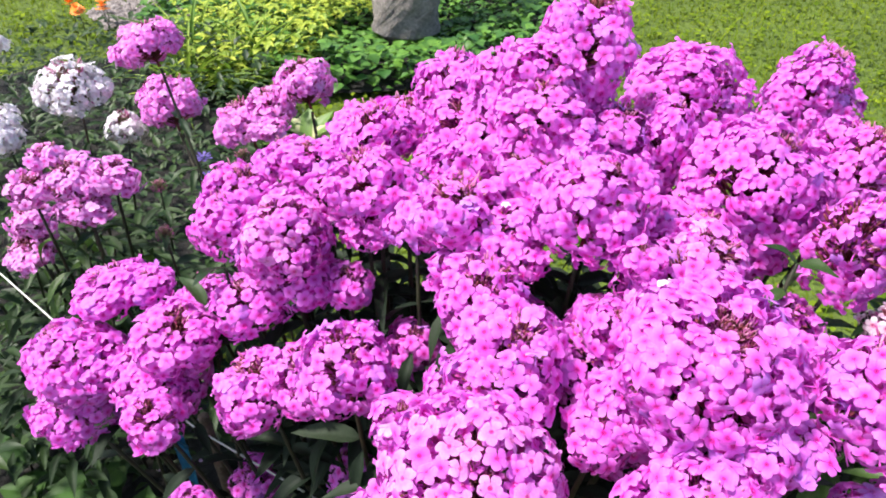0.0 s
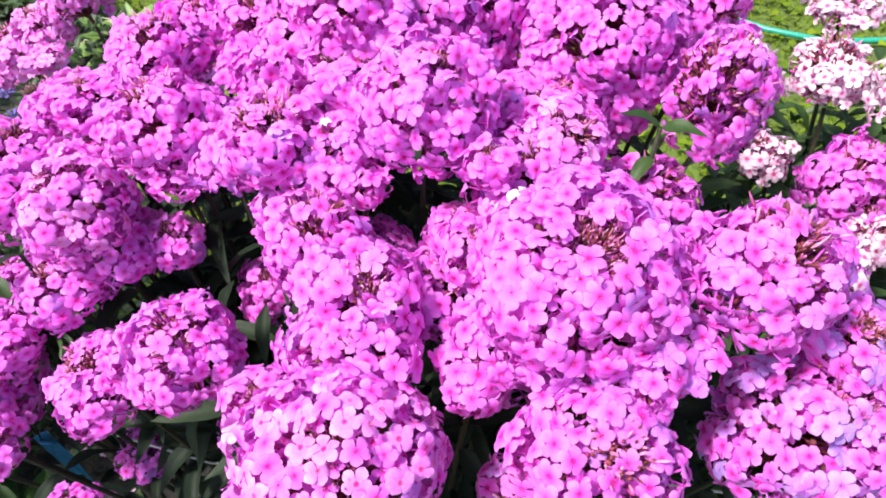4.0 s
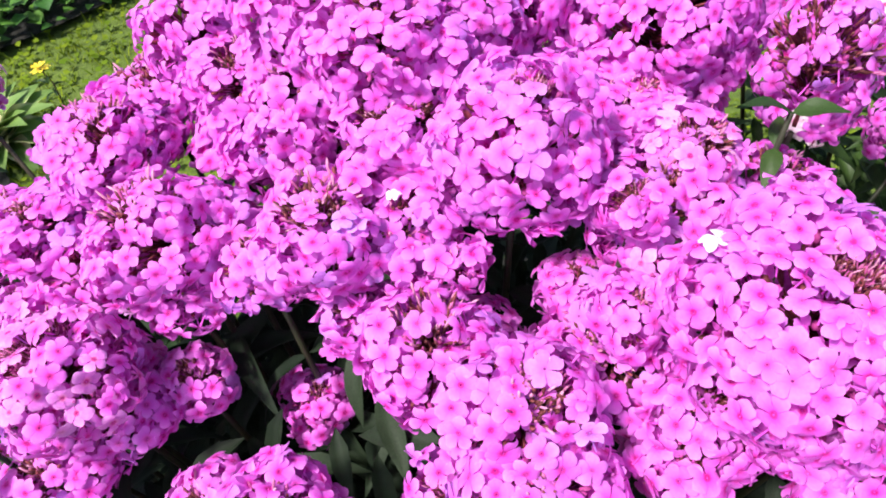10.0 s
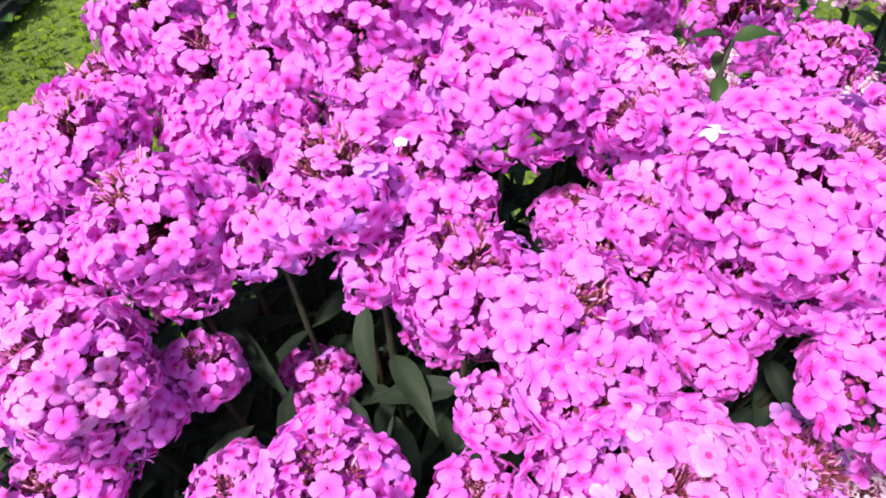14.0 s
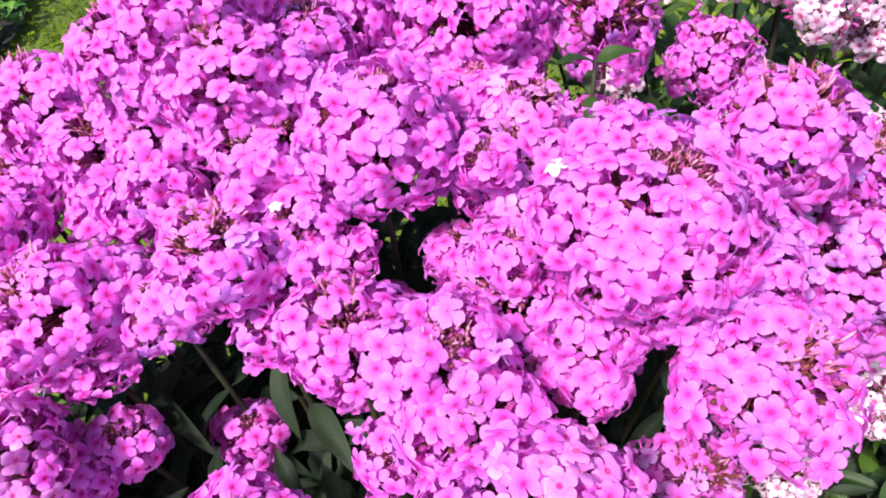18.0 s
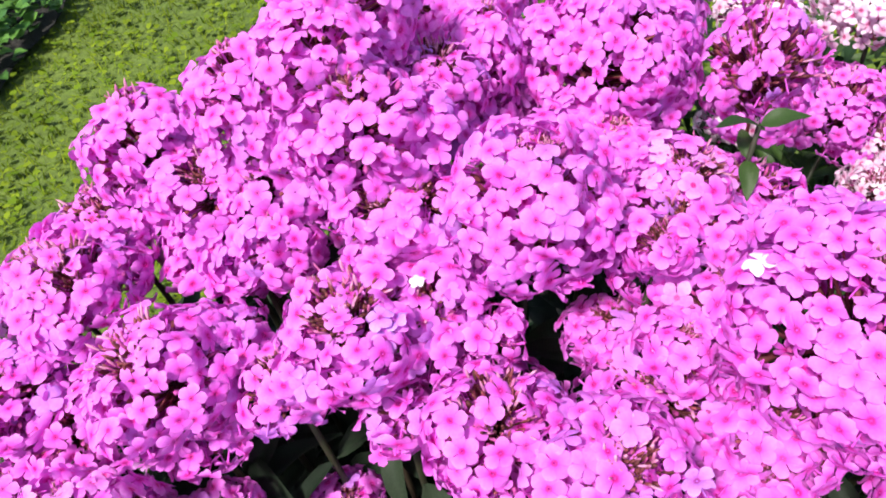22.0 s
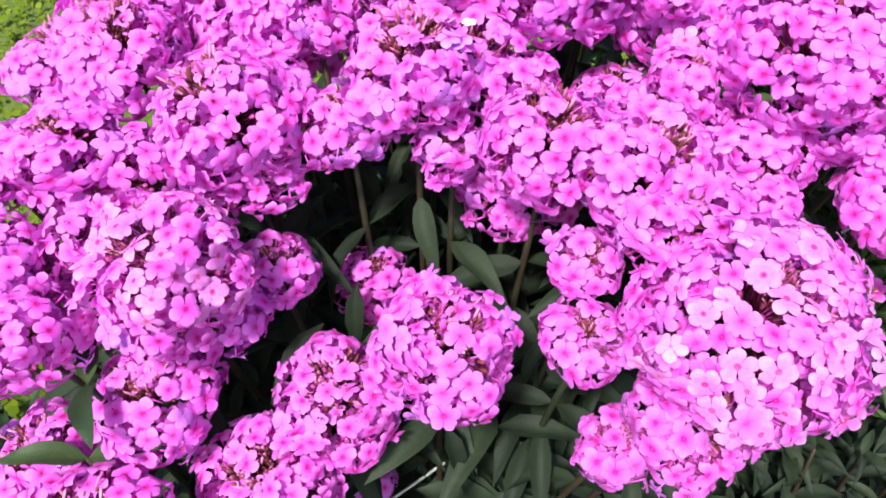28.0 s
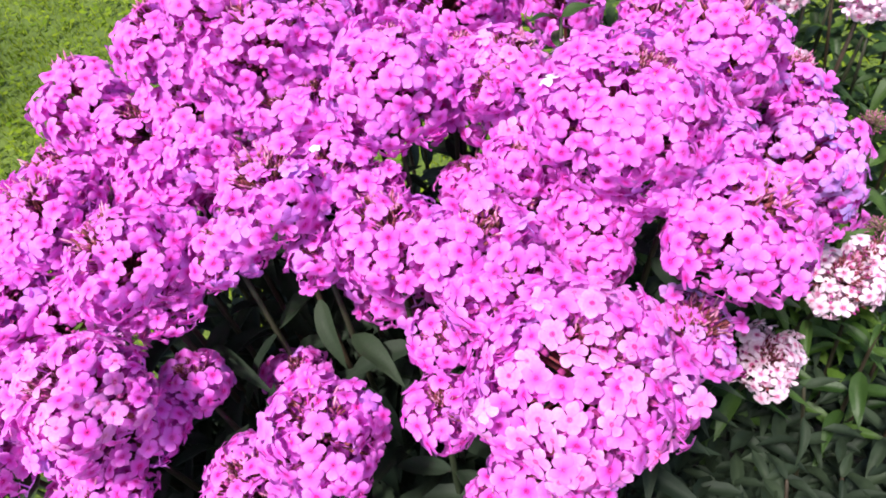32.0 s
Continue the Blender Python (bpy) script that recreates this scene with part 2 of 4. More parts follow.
def put(name, me, parent, m, label=""):
    ob = bpy.data.objects.new(name, me)
    scene.collection.objects.link(ob)
    ob.parent = parent
    ob.matrix_basis = m
    if label:
        ob["label"] = label
    return ob


def frame_to(axis, spin=0.0):
    """Rotation that takes z to axis, spun about it."""
    q = Vector(axis).normalized().to_track_quat("Z", "Y")
    return q.to_matrix().to_4x4() @ Matrix.Rotation(spin, 4, "Z")


def tube_data(points, radii, sides=7):
    verts, faces = [], []
    n = len(points)
    for i, p in enumerate(points):
        a, b = Vector(points[max(i - 1, 0)]), Vector(points[min(i + 1, n - 1)])
        rot = frame_to(b - a)
        for k in range(sides):
            w = 2 * math.pi * k / sides
            verts.append(Vector(p) + rot @ Vector((radii[i] * math.cos(w), radii[i] * math.sin(w), 0)))
    for i in range(n - 1):
        for k in range(sides):
            k2 = (k + 1) % sides
            faces.append((i * sides + k, i * sides + k2, (i + 1) * sides + k2, (i + 1) * sides + k))
    faces.append(tuple(range(sides))[::-1])
    faces.append(tuple((n - 1) * sides + k for k in range(sides)))
    return verts, faces


def leaf_data(length, width, fold, droop, wave, rows=7, tip=1.0):
    """A pointed leaf along +y with a folded midrib and a drooping tip."""
    verts, faces = [], []
    for i in range(rows + 1):
        s = i / rows
        w = width * (math.sin(math.pi * min(1, s ** 0.8)) ** 0.85) * (1 - 0.35 * s * tip) + 0.0006
        y = length * (s - 0.10 * droop * s * s)
        z = -droop * length * 0.5 * s * s + 0.12 * length * s
        for k, u in enumerate((-1, -0.5, 0, 0.5, 1)):
            zz = z + abs(u) * fold * w + wave * length * 0.02 * math.sin(9 * s + 2.5 * u) * abs(u)
            verts.append((u * w * 0.5, y, zz))
    for i in range(rows):
        for k in range(4):
            a = i * 5 + k
            faces.append((a, a + 1, a + 6, a + 5))
    return verts, faces


STEPS = (0.0, 0.30, 0.55, 0.76, 0.91, 1.0)
FEW_STEPS = (0.0, 0.5, 0.85, 1.0)


def floret_data(seed, narrow=0.0, steps=STEPS):
    """Five rounded petals on a short tube, radius one: vertices, faces, and how far each vertex lies from the eye."""
    rnd = random.Random(seed)
    verts, faces = [], []
    for p in range(5):
        w0 = 2 * math.pi * p / 5 + rnd.uniform(-0.08, 0.08)
        size = rnd.uniform(0.90, 1.06)
        lift, curl, twist, cup = rnd.uniform(0.0, 0.10), rnd.uniform(0.0, 0.30), rnd.uniform(-0.18, 0.18), rnd.uniform(-0.03, 0.10)
        start = len(verts)
        for s in steps:
            rad = 0.05 + 0.95 * size * s
            if s < 0.6:
                half = 0.05 + (0.365 - narrow) * (s / 0.6) ** 1.1
            else:
                half = (0.415 - narrow) * math.sqrt(max(0.04, 1 - ((s - 0.6) / 0.415) ** 2))
            for u in (-1, 0, 1):
                x, y = rad - 0.05 * abs(u) * s, u * half
                z = 0.03 + lift * math.sin(s * 2.4) - curl * s ** 3 + twist * u * s - cup * u * u * s
                verts.append((x * math.cos(w0) - y * math.sin(w0), x * math.sin(w0) + y * math.cos(w0), z + 0.010 * p))
        for i in range(len(steps) - 1):
            for k in range(2):
                a = start + i * 3 + k
                faces.append((a, a + 3, a + 4, a + 1))
    base = len(verts)
    for z, r in ((0.05, 0.09), (-0.5, 0.06), (-1.1, 0.05)):
        for k in range(5):
            w = 2 * math.pi * k / 5
            verts.append((r * math.cos(w), r * math.sin(w), z))
    for i in range(2):
        for k in range(5):
            k2 = (k + 1) % 5
            faces.append((base + i * 5 + k, base + i * 5 + k2, base + i * 5 + 5 + k2, base + i * 5 + 5 + k))
    v = np.array(verts)
    far = np.hypot(v[:, 0], v[:, 1])
    far[base:] = 0.4
    return v, faces, far


def petal_uv(me, far, chance):
    uv = me.uv_layers.new(name="petal")
    index = np.empty(len(me.loops), dtype=np.int32)
    me.loops.foreach_get("vertex_index", index)
    uv.data.foreach_set("uv", np.stack([far[index], chance[index]], -1).ravel())


def floret_mesh(name, mat, data):
    v, faces, far = data
    me = mesh_of(name, v, faces, [mat])
    petal_uv(me, far, np.zeros(len(v)))
    return me


def core_mesh(name, gap, seed, calyx, spent=False, fine=1.0):
    """Branching flower stalks with calyces and buds, inside a head of radius one."""
    rnd = random.Random(seed)
    verts, faces, slots = [], [], []

    def spike(a, b, r0, r1, slot, rows=1):
        v, f = tube_data([a + (b - a) * k / rows for k in range(rows + 1)], [r0 + (r1 - r0) * k / rows for k in range(rows + 1)], 4)
        o = len(verts)
        verts.extend(v)
        faces.extend(tuple(i + o for i in q) for q in f)
        slots.extend([slot] * len(f))

    def drop(c, d, ln, r, slot):
        rot = frame_to(d)
        o = len(verts)
        verts.append(c)
        for s, q in ((0.3, 0.8), (0.7, 1.0)):
            for k in range(5):
                w = 2 * math.pi * k / 5
                verts.append(c + rot @ Vector((r * q * math.cos(w), r * q * math.sin(w), ln * s)))
        verts.append(c + rot @ Vector((0, 0, ln)))
        for k in range(5):
            k2 = (k + 1) % 5
            faces.extend([(o, o + 1 + k2, o + 1 + k), (o + 1 + k, o + 1 + k2, o + 6 + k2, o + 6 + k), (o + 6 + k, o + 6 + k2, o + 11)])
            slots.extend([slot] * 3)

    spike(Vector((0, 0, -1.0)), Vector((0, 0, 0.7)), 0.06, 0.03, 0, 4)
    for i in range(90):
        z = 1 - 1.5 * (i + 0.5) / 90
        w = 2.39996 * i + rnd.uniform(-0.2, 0.2)
        r = math.sqrt(max(0, 1 - z * z))
        d = Vector((r * math.cos(w), r * math.sin(w), z))
        a = Vector((0, 0, max(-0.9, z * 0.6 - 0.45)))
        top = d * rnd.uniform(0.66, 0.78)
        spike(a, top, 0.022, 0.016, 0)
        drop(top, d + Vector((0, 0, 0.25)), 0.24, 0.045, 2 if rnd.random() < 0.65 else 0)
    n_bud = int((40 + 80 * gap) / fine ** 1.4) if not spent else 150
    for i in range(n_bud):
        ang = (gap * 1.15 if not spent else 1.5) * math.sqrt(rnd.random())
        w = rnd.uniform(0, 6.283)
        d = Vector((math.sin(ang) * math.cos(w), math.sin(ang) * math.sin(w), math.cos(ang)))
        far = rnd.uniform(0.70, 0.95) if fine == 1.0 else rnd.uniform(0.80, 1.0)
        top = d * far
        spike(d * 0.4, top, 0.02 * fine, 0.016 * fine, 2 if fine < 1.0 and i % 2 else 0)
        drop(top, d + Vector((rnd.uniform(-0.4, 0.4), rnd.uniform(-0.4, 0.4), 0.2)), fine * rnd.uniform(0.18, 0.30), fine * rnd.uniform(0.020, 0.032), 0)
        if rnd.random() < (0.1 if spent else 0.45 if fine == 1.0 else 0.7):
            drop(top + d * 0.10 * fine, d + Vector((rnd.uniform(-0.5, 0.5), rnd.uniform(-0.5, 0.5), 0.1)), fine * rnd.uniform(0.20, 0.38), fine * rnd.uniform(0.016, 0.030), 1)
    return mesh_of(name, verts, faces, [calyx, BUD, TUBE], slots)


# ---- setting: lawn, bed ----
def sheet(name, outline, z, mat, label, category):
    me = mesh_of(name, [(x, y, z) for x, y in outline], [tuple(range(len(outline)))], [mat], smooth=False)
    return tagged(new(name, me), label, category, kind="structure")


def blob(cx, cy, rx, ry, n, seed, rough=0.12):
    return [(cx + rx * math.cos(w) * k, cy + ry * math.sin(w) * k) for w, k in ((2 * math.pi * i / n, 1 + rough * noise.noise((3 * math.cos(2 * math.pi * i / n), 3 * math.sin(2 * math.pi * i / n), seed))) for i in range(n))]


sheet("ground", [(900 * math.cos(2 * math.pi * i / 48), 900 * math.sin(2 * math.pi * i / 48)) for i in range(48)], -0.02, LAWN_SOIL, "mown green garden lawn reaching far out", "lawn")
BED = blob(0.0, 0.62, 1.15, 0.95, 60, 3.0)
sheet("flower_bed", BED, 0.004, BED_SOIL, "soil of the flower bed, coloured near-black for shade", "soil")
SIDE_BED = blob(-1.75, 2.2, 1.15, 1.75, 60, 8.0)
sheet("side_bed", SIDE_BED, 0.009, BED_SOIL, "soil of the side flower bed, coloured near-black for shade", "soil")
COVER_BED = blob(-0.55, 4.75, 1.35, 1.35, 60, 5.0, 0.06)
sheet("tree_bed", COVER_BED, 0.014, BED_SOIL, "soil round the foot of the tree, coloured near-black for shade", "soil")


def inside(poly, x, y):
    hit, j = False, len(poly) - 1
    for i in range(len(poly)):
        (x0, y0), (x1, y1) = poly[i], poly[j]
        if (y0 > y) != (y1 > y) and x < (x1 - x0) * (y - y0) / (y1 - y0) + x0:
            hit = not hit
        j = i
    return hit


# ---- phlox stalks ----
PINK = dict(petal=PETAL_PINK, leaf=LEAF_SHADED, calyx=CALYX, label="tall phlox stalk with a bright magenta-pink flower head", group="magenta phlox stalks", root=(-0.02, 0.72), size=0.0117, narrow=0.0, loose=0.0)
# paler florets mixed in, more of them above the head's middle
PALE_TOPPED = dict(PINK, label="tall phlox stalk, its pink flower head with paler florets, mostly on top", fade=0.42)
# lilac petals give aged florets and also the purple shade on these heads
WORN_SHADED = dict(PINK, label="phlox stalk, its ragged magenta flower head lilac from age and painted shade", fade=0.35, fade_to=PETAL_LILAC, loose=0.15, rough=0.5)
SPENT = dict(PINK, label="tall phlox stalk, half its magenta flowers fallen, bare brown calyces", spent=True)
LOWER = dict(PINK, label="shorter phlox stalk with a small magenta-pink flower head", lower=True)
LIGHT = dict(PINK, loose=0.15, floor=-0.4, rough=0.5, petal=PETAL_LIGHT, leaf=LEAF_GREEN, label="phlox stalk with a lighter rose-pink flower head", group="light pink phlox stalks", root=(-0.75, 1.25))
WHITE = dict(petal=PETAL_WHITE, leaf=LEAF_GREEN, calyx=CALYX_GREEN, label="phlox stalk with a pure white flower head", group="white phlox stalks", root=(-1.0, 1.6), size=0.0125, narrow=0.03, loose=0.15, floor=-0.35, rough=0.5)
PALE = dict(petal=PETAL_PALE, leaf=LEAF_GREEN, calyx=CALYX, label="phlox stalk with a pale pink, dark-eyed flower head", group="pale pink phlox stalks", root=(0.78, 0.62), size=0.0115, narrow=0.035, loose=0.3, pitch=1.34, floor=-0.3, rough=0.6)
FAR = dict(PINK, petal=PETAL_PALER, loose=0.2, floor=-0.45, rough=0.45, leaf=LEAF_MID)
HEADS = []


def head(kind, x, y, z, r, h, gap=None):
    HEADS.append((kind, Vector((x, y, z)), r, h, gap))


# magenta clump
head(PINK, 0.180, 0.870, 1.187, 0.060, 0.062)
head(PINK, 0.084, 0.890, 1.132, 0.051, 0.046, 0)
head(PINK, 0.128, 0.838, 1.158, 0.053, 0.047, 0)
head(PINK, 0.124, 0.793, 1.122, 0.058, 0.047, 0)
head(PINK, 0.352, 0.956, 1.087, 0.084, 0.066)
head(PINK, 0.013, 0.982, 1.075, 0.056, 0.060, 0)
head(PINK, 0.030, 0.905, 1.014, 0.071, 0.038)
head(PINK, 0.385, 0.759, 1.054, 0.084, 0.077)
head(PINK, 0.535, 0.793, 1.049, 0.045, 0.058)
head(PINK, 0.660, 0.622, 0.862, 0.059, 0.057)
head(PINK, 0.169, 0.666, 1.071, 0.067, 0.067, 0)
head(PINK, 0.095, 0.752, 1.074, 0.038, 0.024)
head(PINK, 0.020, 0.710, 1.039, 0.057, 0.045, 3)
head(PINK, -0.103, 0.934, 1.024, 0.057, 0.050)
head(PINK, -0.095, 0.809, 1.016, 0.060, 0.051, 2)
head(PINK, -0.189, 0.915, 0.974, 0.045, 0.040)
head(PINK, -0.298, 0.889, 0.933, 0.059, 0.063)
head(PALE_TOPPED, -0.208, 0.767, 0.962, 0.066, 0.058, 3)
head(PINK, -0.126, 0.751, 0.892, 0.032, 0.031)
head(PINK, -0.268, 0.754, 0.857, 0.052, 0.042)
head(PINK, -0.354, 0.816, 0.806, 0.050, 0.043)
head(PINK, -0.369, 0.724, 0.820, 0.063, 0.045)
head(PINK, -0.245, 0.659, 0.790, 0.063, 0.049)
head(PINK, -0.167, 0.650, 0.827, 0.056, 0.049)
head(PINK, -0.110, 0.576, 0.911, 0.055, 0.056, 2)
head(PINK, -0.043, 0.725, 0.800, 0.039, 0.042)
head(PINK, 0.042, 0.591, 1.002, 0.051, 0.049, 3)
head(PINK, 0.071, 0.520, 0.996, 0.056, 0.050)
head(PINK, 0.008, 0.523, 0.942, 0.027, 0.020)
head(PALE_TOPPED, 0.027, 0.398, 0.947, 0.084, 0.072, 1)
head(PINK, -0.040, 0.492, 0.918, 0.034, 0.027)
head(PINK, -0.060, 0.439, 0.833, 0.031, 0.026)
head(PINK, -0.033, 0.399, 0.880, 0.049, 0.042)
head(PINK, 0.238, 0.456, 1.038, 0.085, 0.072, 1)
head(PINK, 0.216, 0.341, 0.967, 0.064, 0.057)
head(WORN_SHADED, 0.168, 0.360, 0.854, 0.049, 0.042)
head(PINK, 0.388, 0.426, 1.027, 0.063, 0.057, 3)
head(WORN_SHADED, 0.426, 0.356, 0.866, 0.084, 0.091)
head(PINK, -0.385, 0.633, 0.755, 0.042, 0.041)
head(PINK, -0.413, 0.735, 0.748, 0.073, 0.055)
head(PINK, -0.439, 0.831, 0.828, 0.033, 0.027)
head(PINK, -0.549, 0.755, 0.748, 0.067, 0.065)
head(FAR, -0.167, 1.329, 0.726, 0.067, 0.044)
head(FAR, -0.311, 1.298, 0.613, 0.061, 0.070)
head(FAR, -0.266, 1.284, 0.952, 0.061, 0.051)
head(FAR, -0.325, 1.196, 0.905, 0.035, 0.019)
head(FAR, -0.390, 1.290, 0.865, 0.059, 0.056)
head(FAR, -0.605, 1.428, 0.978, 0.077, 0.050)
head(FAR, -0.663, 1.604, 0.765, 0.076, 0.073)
head(PINK, 0.613, 1.048, 1.023, 0.049, 0.044)
head(PINK, 0.178, 0.462, 0.975, 0.044, 0.036)
head(PINK, 0.584, 1.056, 1.053, 0.058, 0.063)
head(PINK, 0.544, 0.846, 1.041, 0.060, 0.046)
head(PINK, -0.386, 0.645, 0.532, 0.038, 0.038)
head(PINK, -0.314, 0.735, 0.486, 0.043, 0.037)
head(PINK, -0.144, 0.684, 0.574, 0.039, 0.050)
head(PALE_TOPPED, 0.286, 0.612, 1.045, 0.042, 0.030, 3)
head(PINK, 0.013, 0.664, 0.983, 0.031, 0.023)
head(PINK, -0.035, 0.738, 1.002, 0.036, 0.030)
head(PINK, 0.123, 0.739, 1.070, 0.045, 0.026)
head(PINK, 0.130, 0.756, 1.043, 0.052, 0.027)
head(PINK, -0.119, 1.013, 0.988, 0.056, 0.044)
head(PINK, 0.290, 0.700, 1.017, 0.055, 0.032)
head(PINK, 0.260, 0.411, 0.999, 0.055, 0.031)
head(PINK, 0.051, 0.480, 0.979, 0.058, 0.033)
head(PINK, 0.307, 0.395, 0.996, 0.030, 0.021)
head(PINK, 0.356, 0.478, 0.995, 0.030, 0.026)
head(WORN_SHADED, 0.458, 0.384, 0.956, 0.052, 0.032)
head(PINK, -0.192, 0.911, 1.000, 0.052, 0.027)
head(PINK, -0.230, 0.856, 0.957, 0.024, 0.026)
head(PINK, -0.100, 0.793, 0.963, 0.045, 0.027)
head(PINK, 0.180, 0.598, 0.962, 0.038, 0.030)
head(PALE_TOPPED, 0.215, 0.533, 1.012, 0.046, 0.036)
head(PINK, 0.036, 0.889, 1.008, 0.063, 0.026)
head(PINK, 0.428, 0.762, 1.043, 0.052, 0.040)
head(PINK, 0.126, 0.811, 1.079, 0.050, 0.030)
head(PINK, 0.288, 0.827, 1.082, 0.037, 0.045)
head(PINK, 0.316, 0.700, 1.017, 0.049, 0.027)
head(PINK, 0.028, 0.907, 1.062, 0.047, 0.031)
head(PINK, 0.026, 0.887, 1.005, 0.054, 0.022)
head(PINK, -0.049, 0.808, 1.003, 0.038, 0.027)
head(PINK, 0.171, 0.537, 1.011, 0.029, 0.026)
head(PINK, 0.153, 0.450, 0.952, 0.037, 0.027)
head(PINK, 0.272, 0.385, 0.997, 0.035, 0.032)
head(PINK, -0.309, 0.836, 0.933, 0.051, 0.049)
head(PINK, 0.094, 0.641, 1.015, 0.025, 0.017)
head(PINK, 0.205, 0.580, 1.062, 0.024, 0.020)
head(PINK, -0.505, 0.843, 0.814, 0.064, 0.033)
head(PINK, -0.567, 0.749, 0.652, 0.065, 0.050)
head(PINK, -0.521, 0.746, 0.742, 0.066, 0.047)
head(FAR, -0.330, 1.285, 0.905, 0.050, 0.045)
# lower heads that close the clump
head(LOWER, 0.070, 0.690, 1.018, 0.054, 0.039)
head(LOWER, 0.375, 0.600, 0.955, 0.056, 0.039)
head(LOWER, 0.185, 0.485, 0.912, 0.048, 0.036)
head(LOWER, -0.200, 0.780, 0.887, 0.060, 0.040)
head(LOWER, -0.050, 0.990, 1.023, 0.057, 0.040)
head(LOWER, 0.036, 0.832, 1.034, 0.036, 0.032)
head(LOWER, 0.225, 0.825, 1.088, 0.046, 0.036)
head(LOWER, 0.160, 0.540, 0.962, 0.061, 0.039)
head(LOWER, -0.170, 0.870, 0.965, 0.057, 0.039)
head(LOWER, -0.230, 0.960, 0.967, 0.057, 0.039)
head(LOWER, 0.070, 0.630, 0.917, 0.061, 0.045)
head(LOWER, 0.250, 0.600, 1.020, 0.061, 0.043)
head(LOWER, 0.070, 0.870, 1.050, 0.061, 0.045)
# half-spent stalk
head(SPENT, 0.461, 0.646, 1.027, 0.052, 0.070)
# light pink plant beside the clump
head(LIGHT, -0.707, 1.125, 0.885, 0.034, 0.026)
head(LIGHT, -0.661, 1.101, 0.850, 0.054, 0.042)
head(LIGHT, -0.586, 1.104, 0.858, 0.046, 0.034)
head(LIGHT, -0.737, 1.090, 0.836, 0.046, 0.034)
head(LIGHT, -0.641, 1.072, 0.806, 0.050, 0.034)
head(LIGHT, -0.817, 1.179, 0.714, 0.050, 0.038)
head(LIGHT, -0.817, 1.146, 0.664, 0.054, 0.034)
# white phlox behind
head(WHITE, -0.895, 1.613, 0.801, 0.084, 0.071)
head(WHITE, -1.032, 1.425, 0.772, 0.091, 0.073)
head(WHITE, -1.105, 1.325, 0.748, 0.079, 0.059)
head(WHITE, -1.264, 1.808, 0.812, 0.102, 0.054)
head(WHITE, -0.777, 1.577, 0.718, 0.044, 0.044)
head(WHITE, -1.112, 1.233, 0.724, 0.036, 0.033)
# pale pink clump
head(PALE, 0.715, 0.773, 0.912, 0.060, 0.049)
head(PALE, 0.763, 0.649, 0.957, 0.076, 0.058)
head(PALE, 0.692, 0.513, 0.967, 0.057, 0.051)
head(PALE, 0.690, 0.916, 0.865, 0.033, 0.036)
head(PALE, 0.588, 0.540, 0.833, 0.042, 0.035)
head(PALE, 0.622, 0.413, 0.846, 0.045, 0.044)
head(PALE, 0.683, 0.356, 0.937, 0.035, 0.031)
head(PALE, 0.776, 0.857, 0.951, 0.050, 0.027)
head(PALE, 0.839, 0.558, 1.018, 0.067, 0.048)
head(PALE, 0.635, 0.745, 0.812, 0.040, 0.042)
head(PALE, 0.659, 0.567, 0.836, 0.042, 0.042)
head(PALE, 0.798, 0.446, 0.916, 0.035, 0.035)
head(PALE, 0.439, 0.276, 0.697, 0.050, 0.043)
head(PALE, 0.343, 0.323, 0.621, 0.048, 0.049)
head(PALE, 0.914, 0.373, 0.818, 0.047, 0.034)
head(PALE, 1.003, 0.506, 0.889, 0.072, 0.063)
head(PALE, 0.778, 0.595, 0.933, 0.052, 0.042)
head(PALE, 0.740, 0.475, 0.900, 0.040, 0.034)
head(PALE, 0.868, 0.635, 0.966, 0.055, 0.045)
head(PALE, 0.930, 0.434, 0.878, 0.045, 0.036)
head(PALE, 0.512, 0.257, 0.669, 0.046, 0.038)

LEAVES = {}
for m in (LEAF_SHADED, LEAF_GREEN, LEAF_MID, LEAF_LIME):
    LEAVES[m.name] = [mesh_of("leaf", *leaf_data(1.0, w, f, d, v), [m]) for w, f, d, v in ((0.26, 0.30, 0.5, 0.6), (0.29, 0.22, 0.9, 1.0), (0.24, 0.40, 1.2, 0.8), (0.31, 0.25, 0.7, 1.4))]
SHAPES, SIMPLE, FLORETS, CORES = {}, {}, {}, {}
for kind in (PINK, LIGHT, WHITE, PALE, dict(PINK, petal=PETAL_PALER), dict(PINK, petal=PETAL_LILAC)):
    SHAPES[kind["petal"].name] = [floret_data(10 + i, kind["narrow"]) for i in range(8)]
    SIMPLE[kind["petal"].name] = [floret_data(30 + i, kind["narrow"], FEW_STEPS) for i in range(4)]
    FLORETS[kind["petal"].name] = [floret_mesh("floret", kind["petal"], d) for d in SHAPES[kind["petal"].name]]
GAPS = (0.26, 0.38, 0.50, 0.62)
for cal in (CALYX, CALYX_GREEN):
    CORES[cal.name] = [core_mesh("flower_head", g, 40 + i, cal) for i, g in enumerate(GAPS)]
FINE_CORES = [core_mesh("flower_head", g * 0.85, 60 + i, CALYX, fine=0.4) for i, g in enumerate(GAPS)]
SPENT_CORE = core_mesh("flower_head", 0.9, 77, CALYX, True)


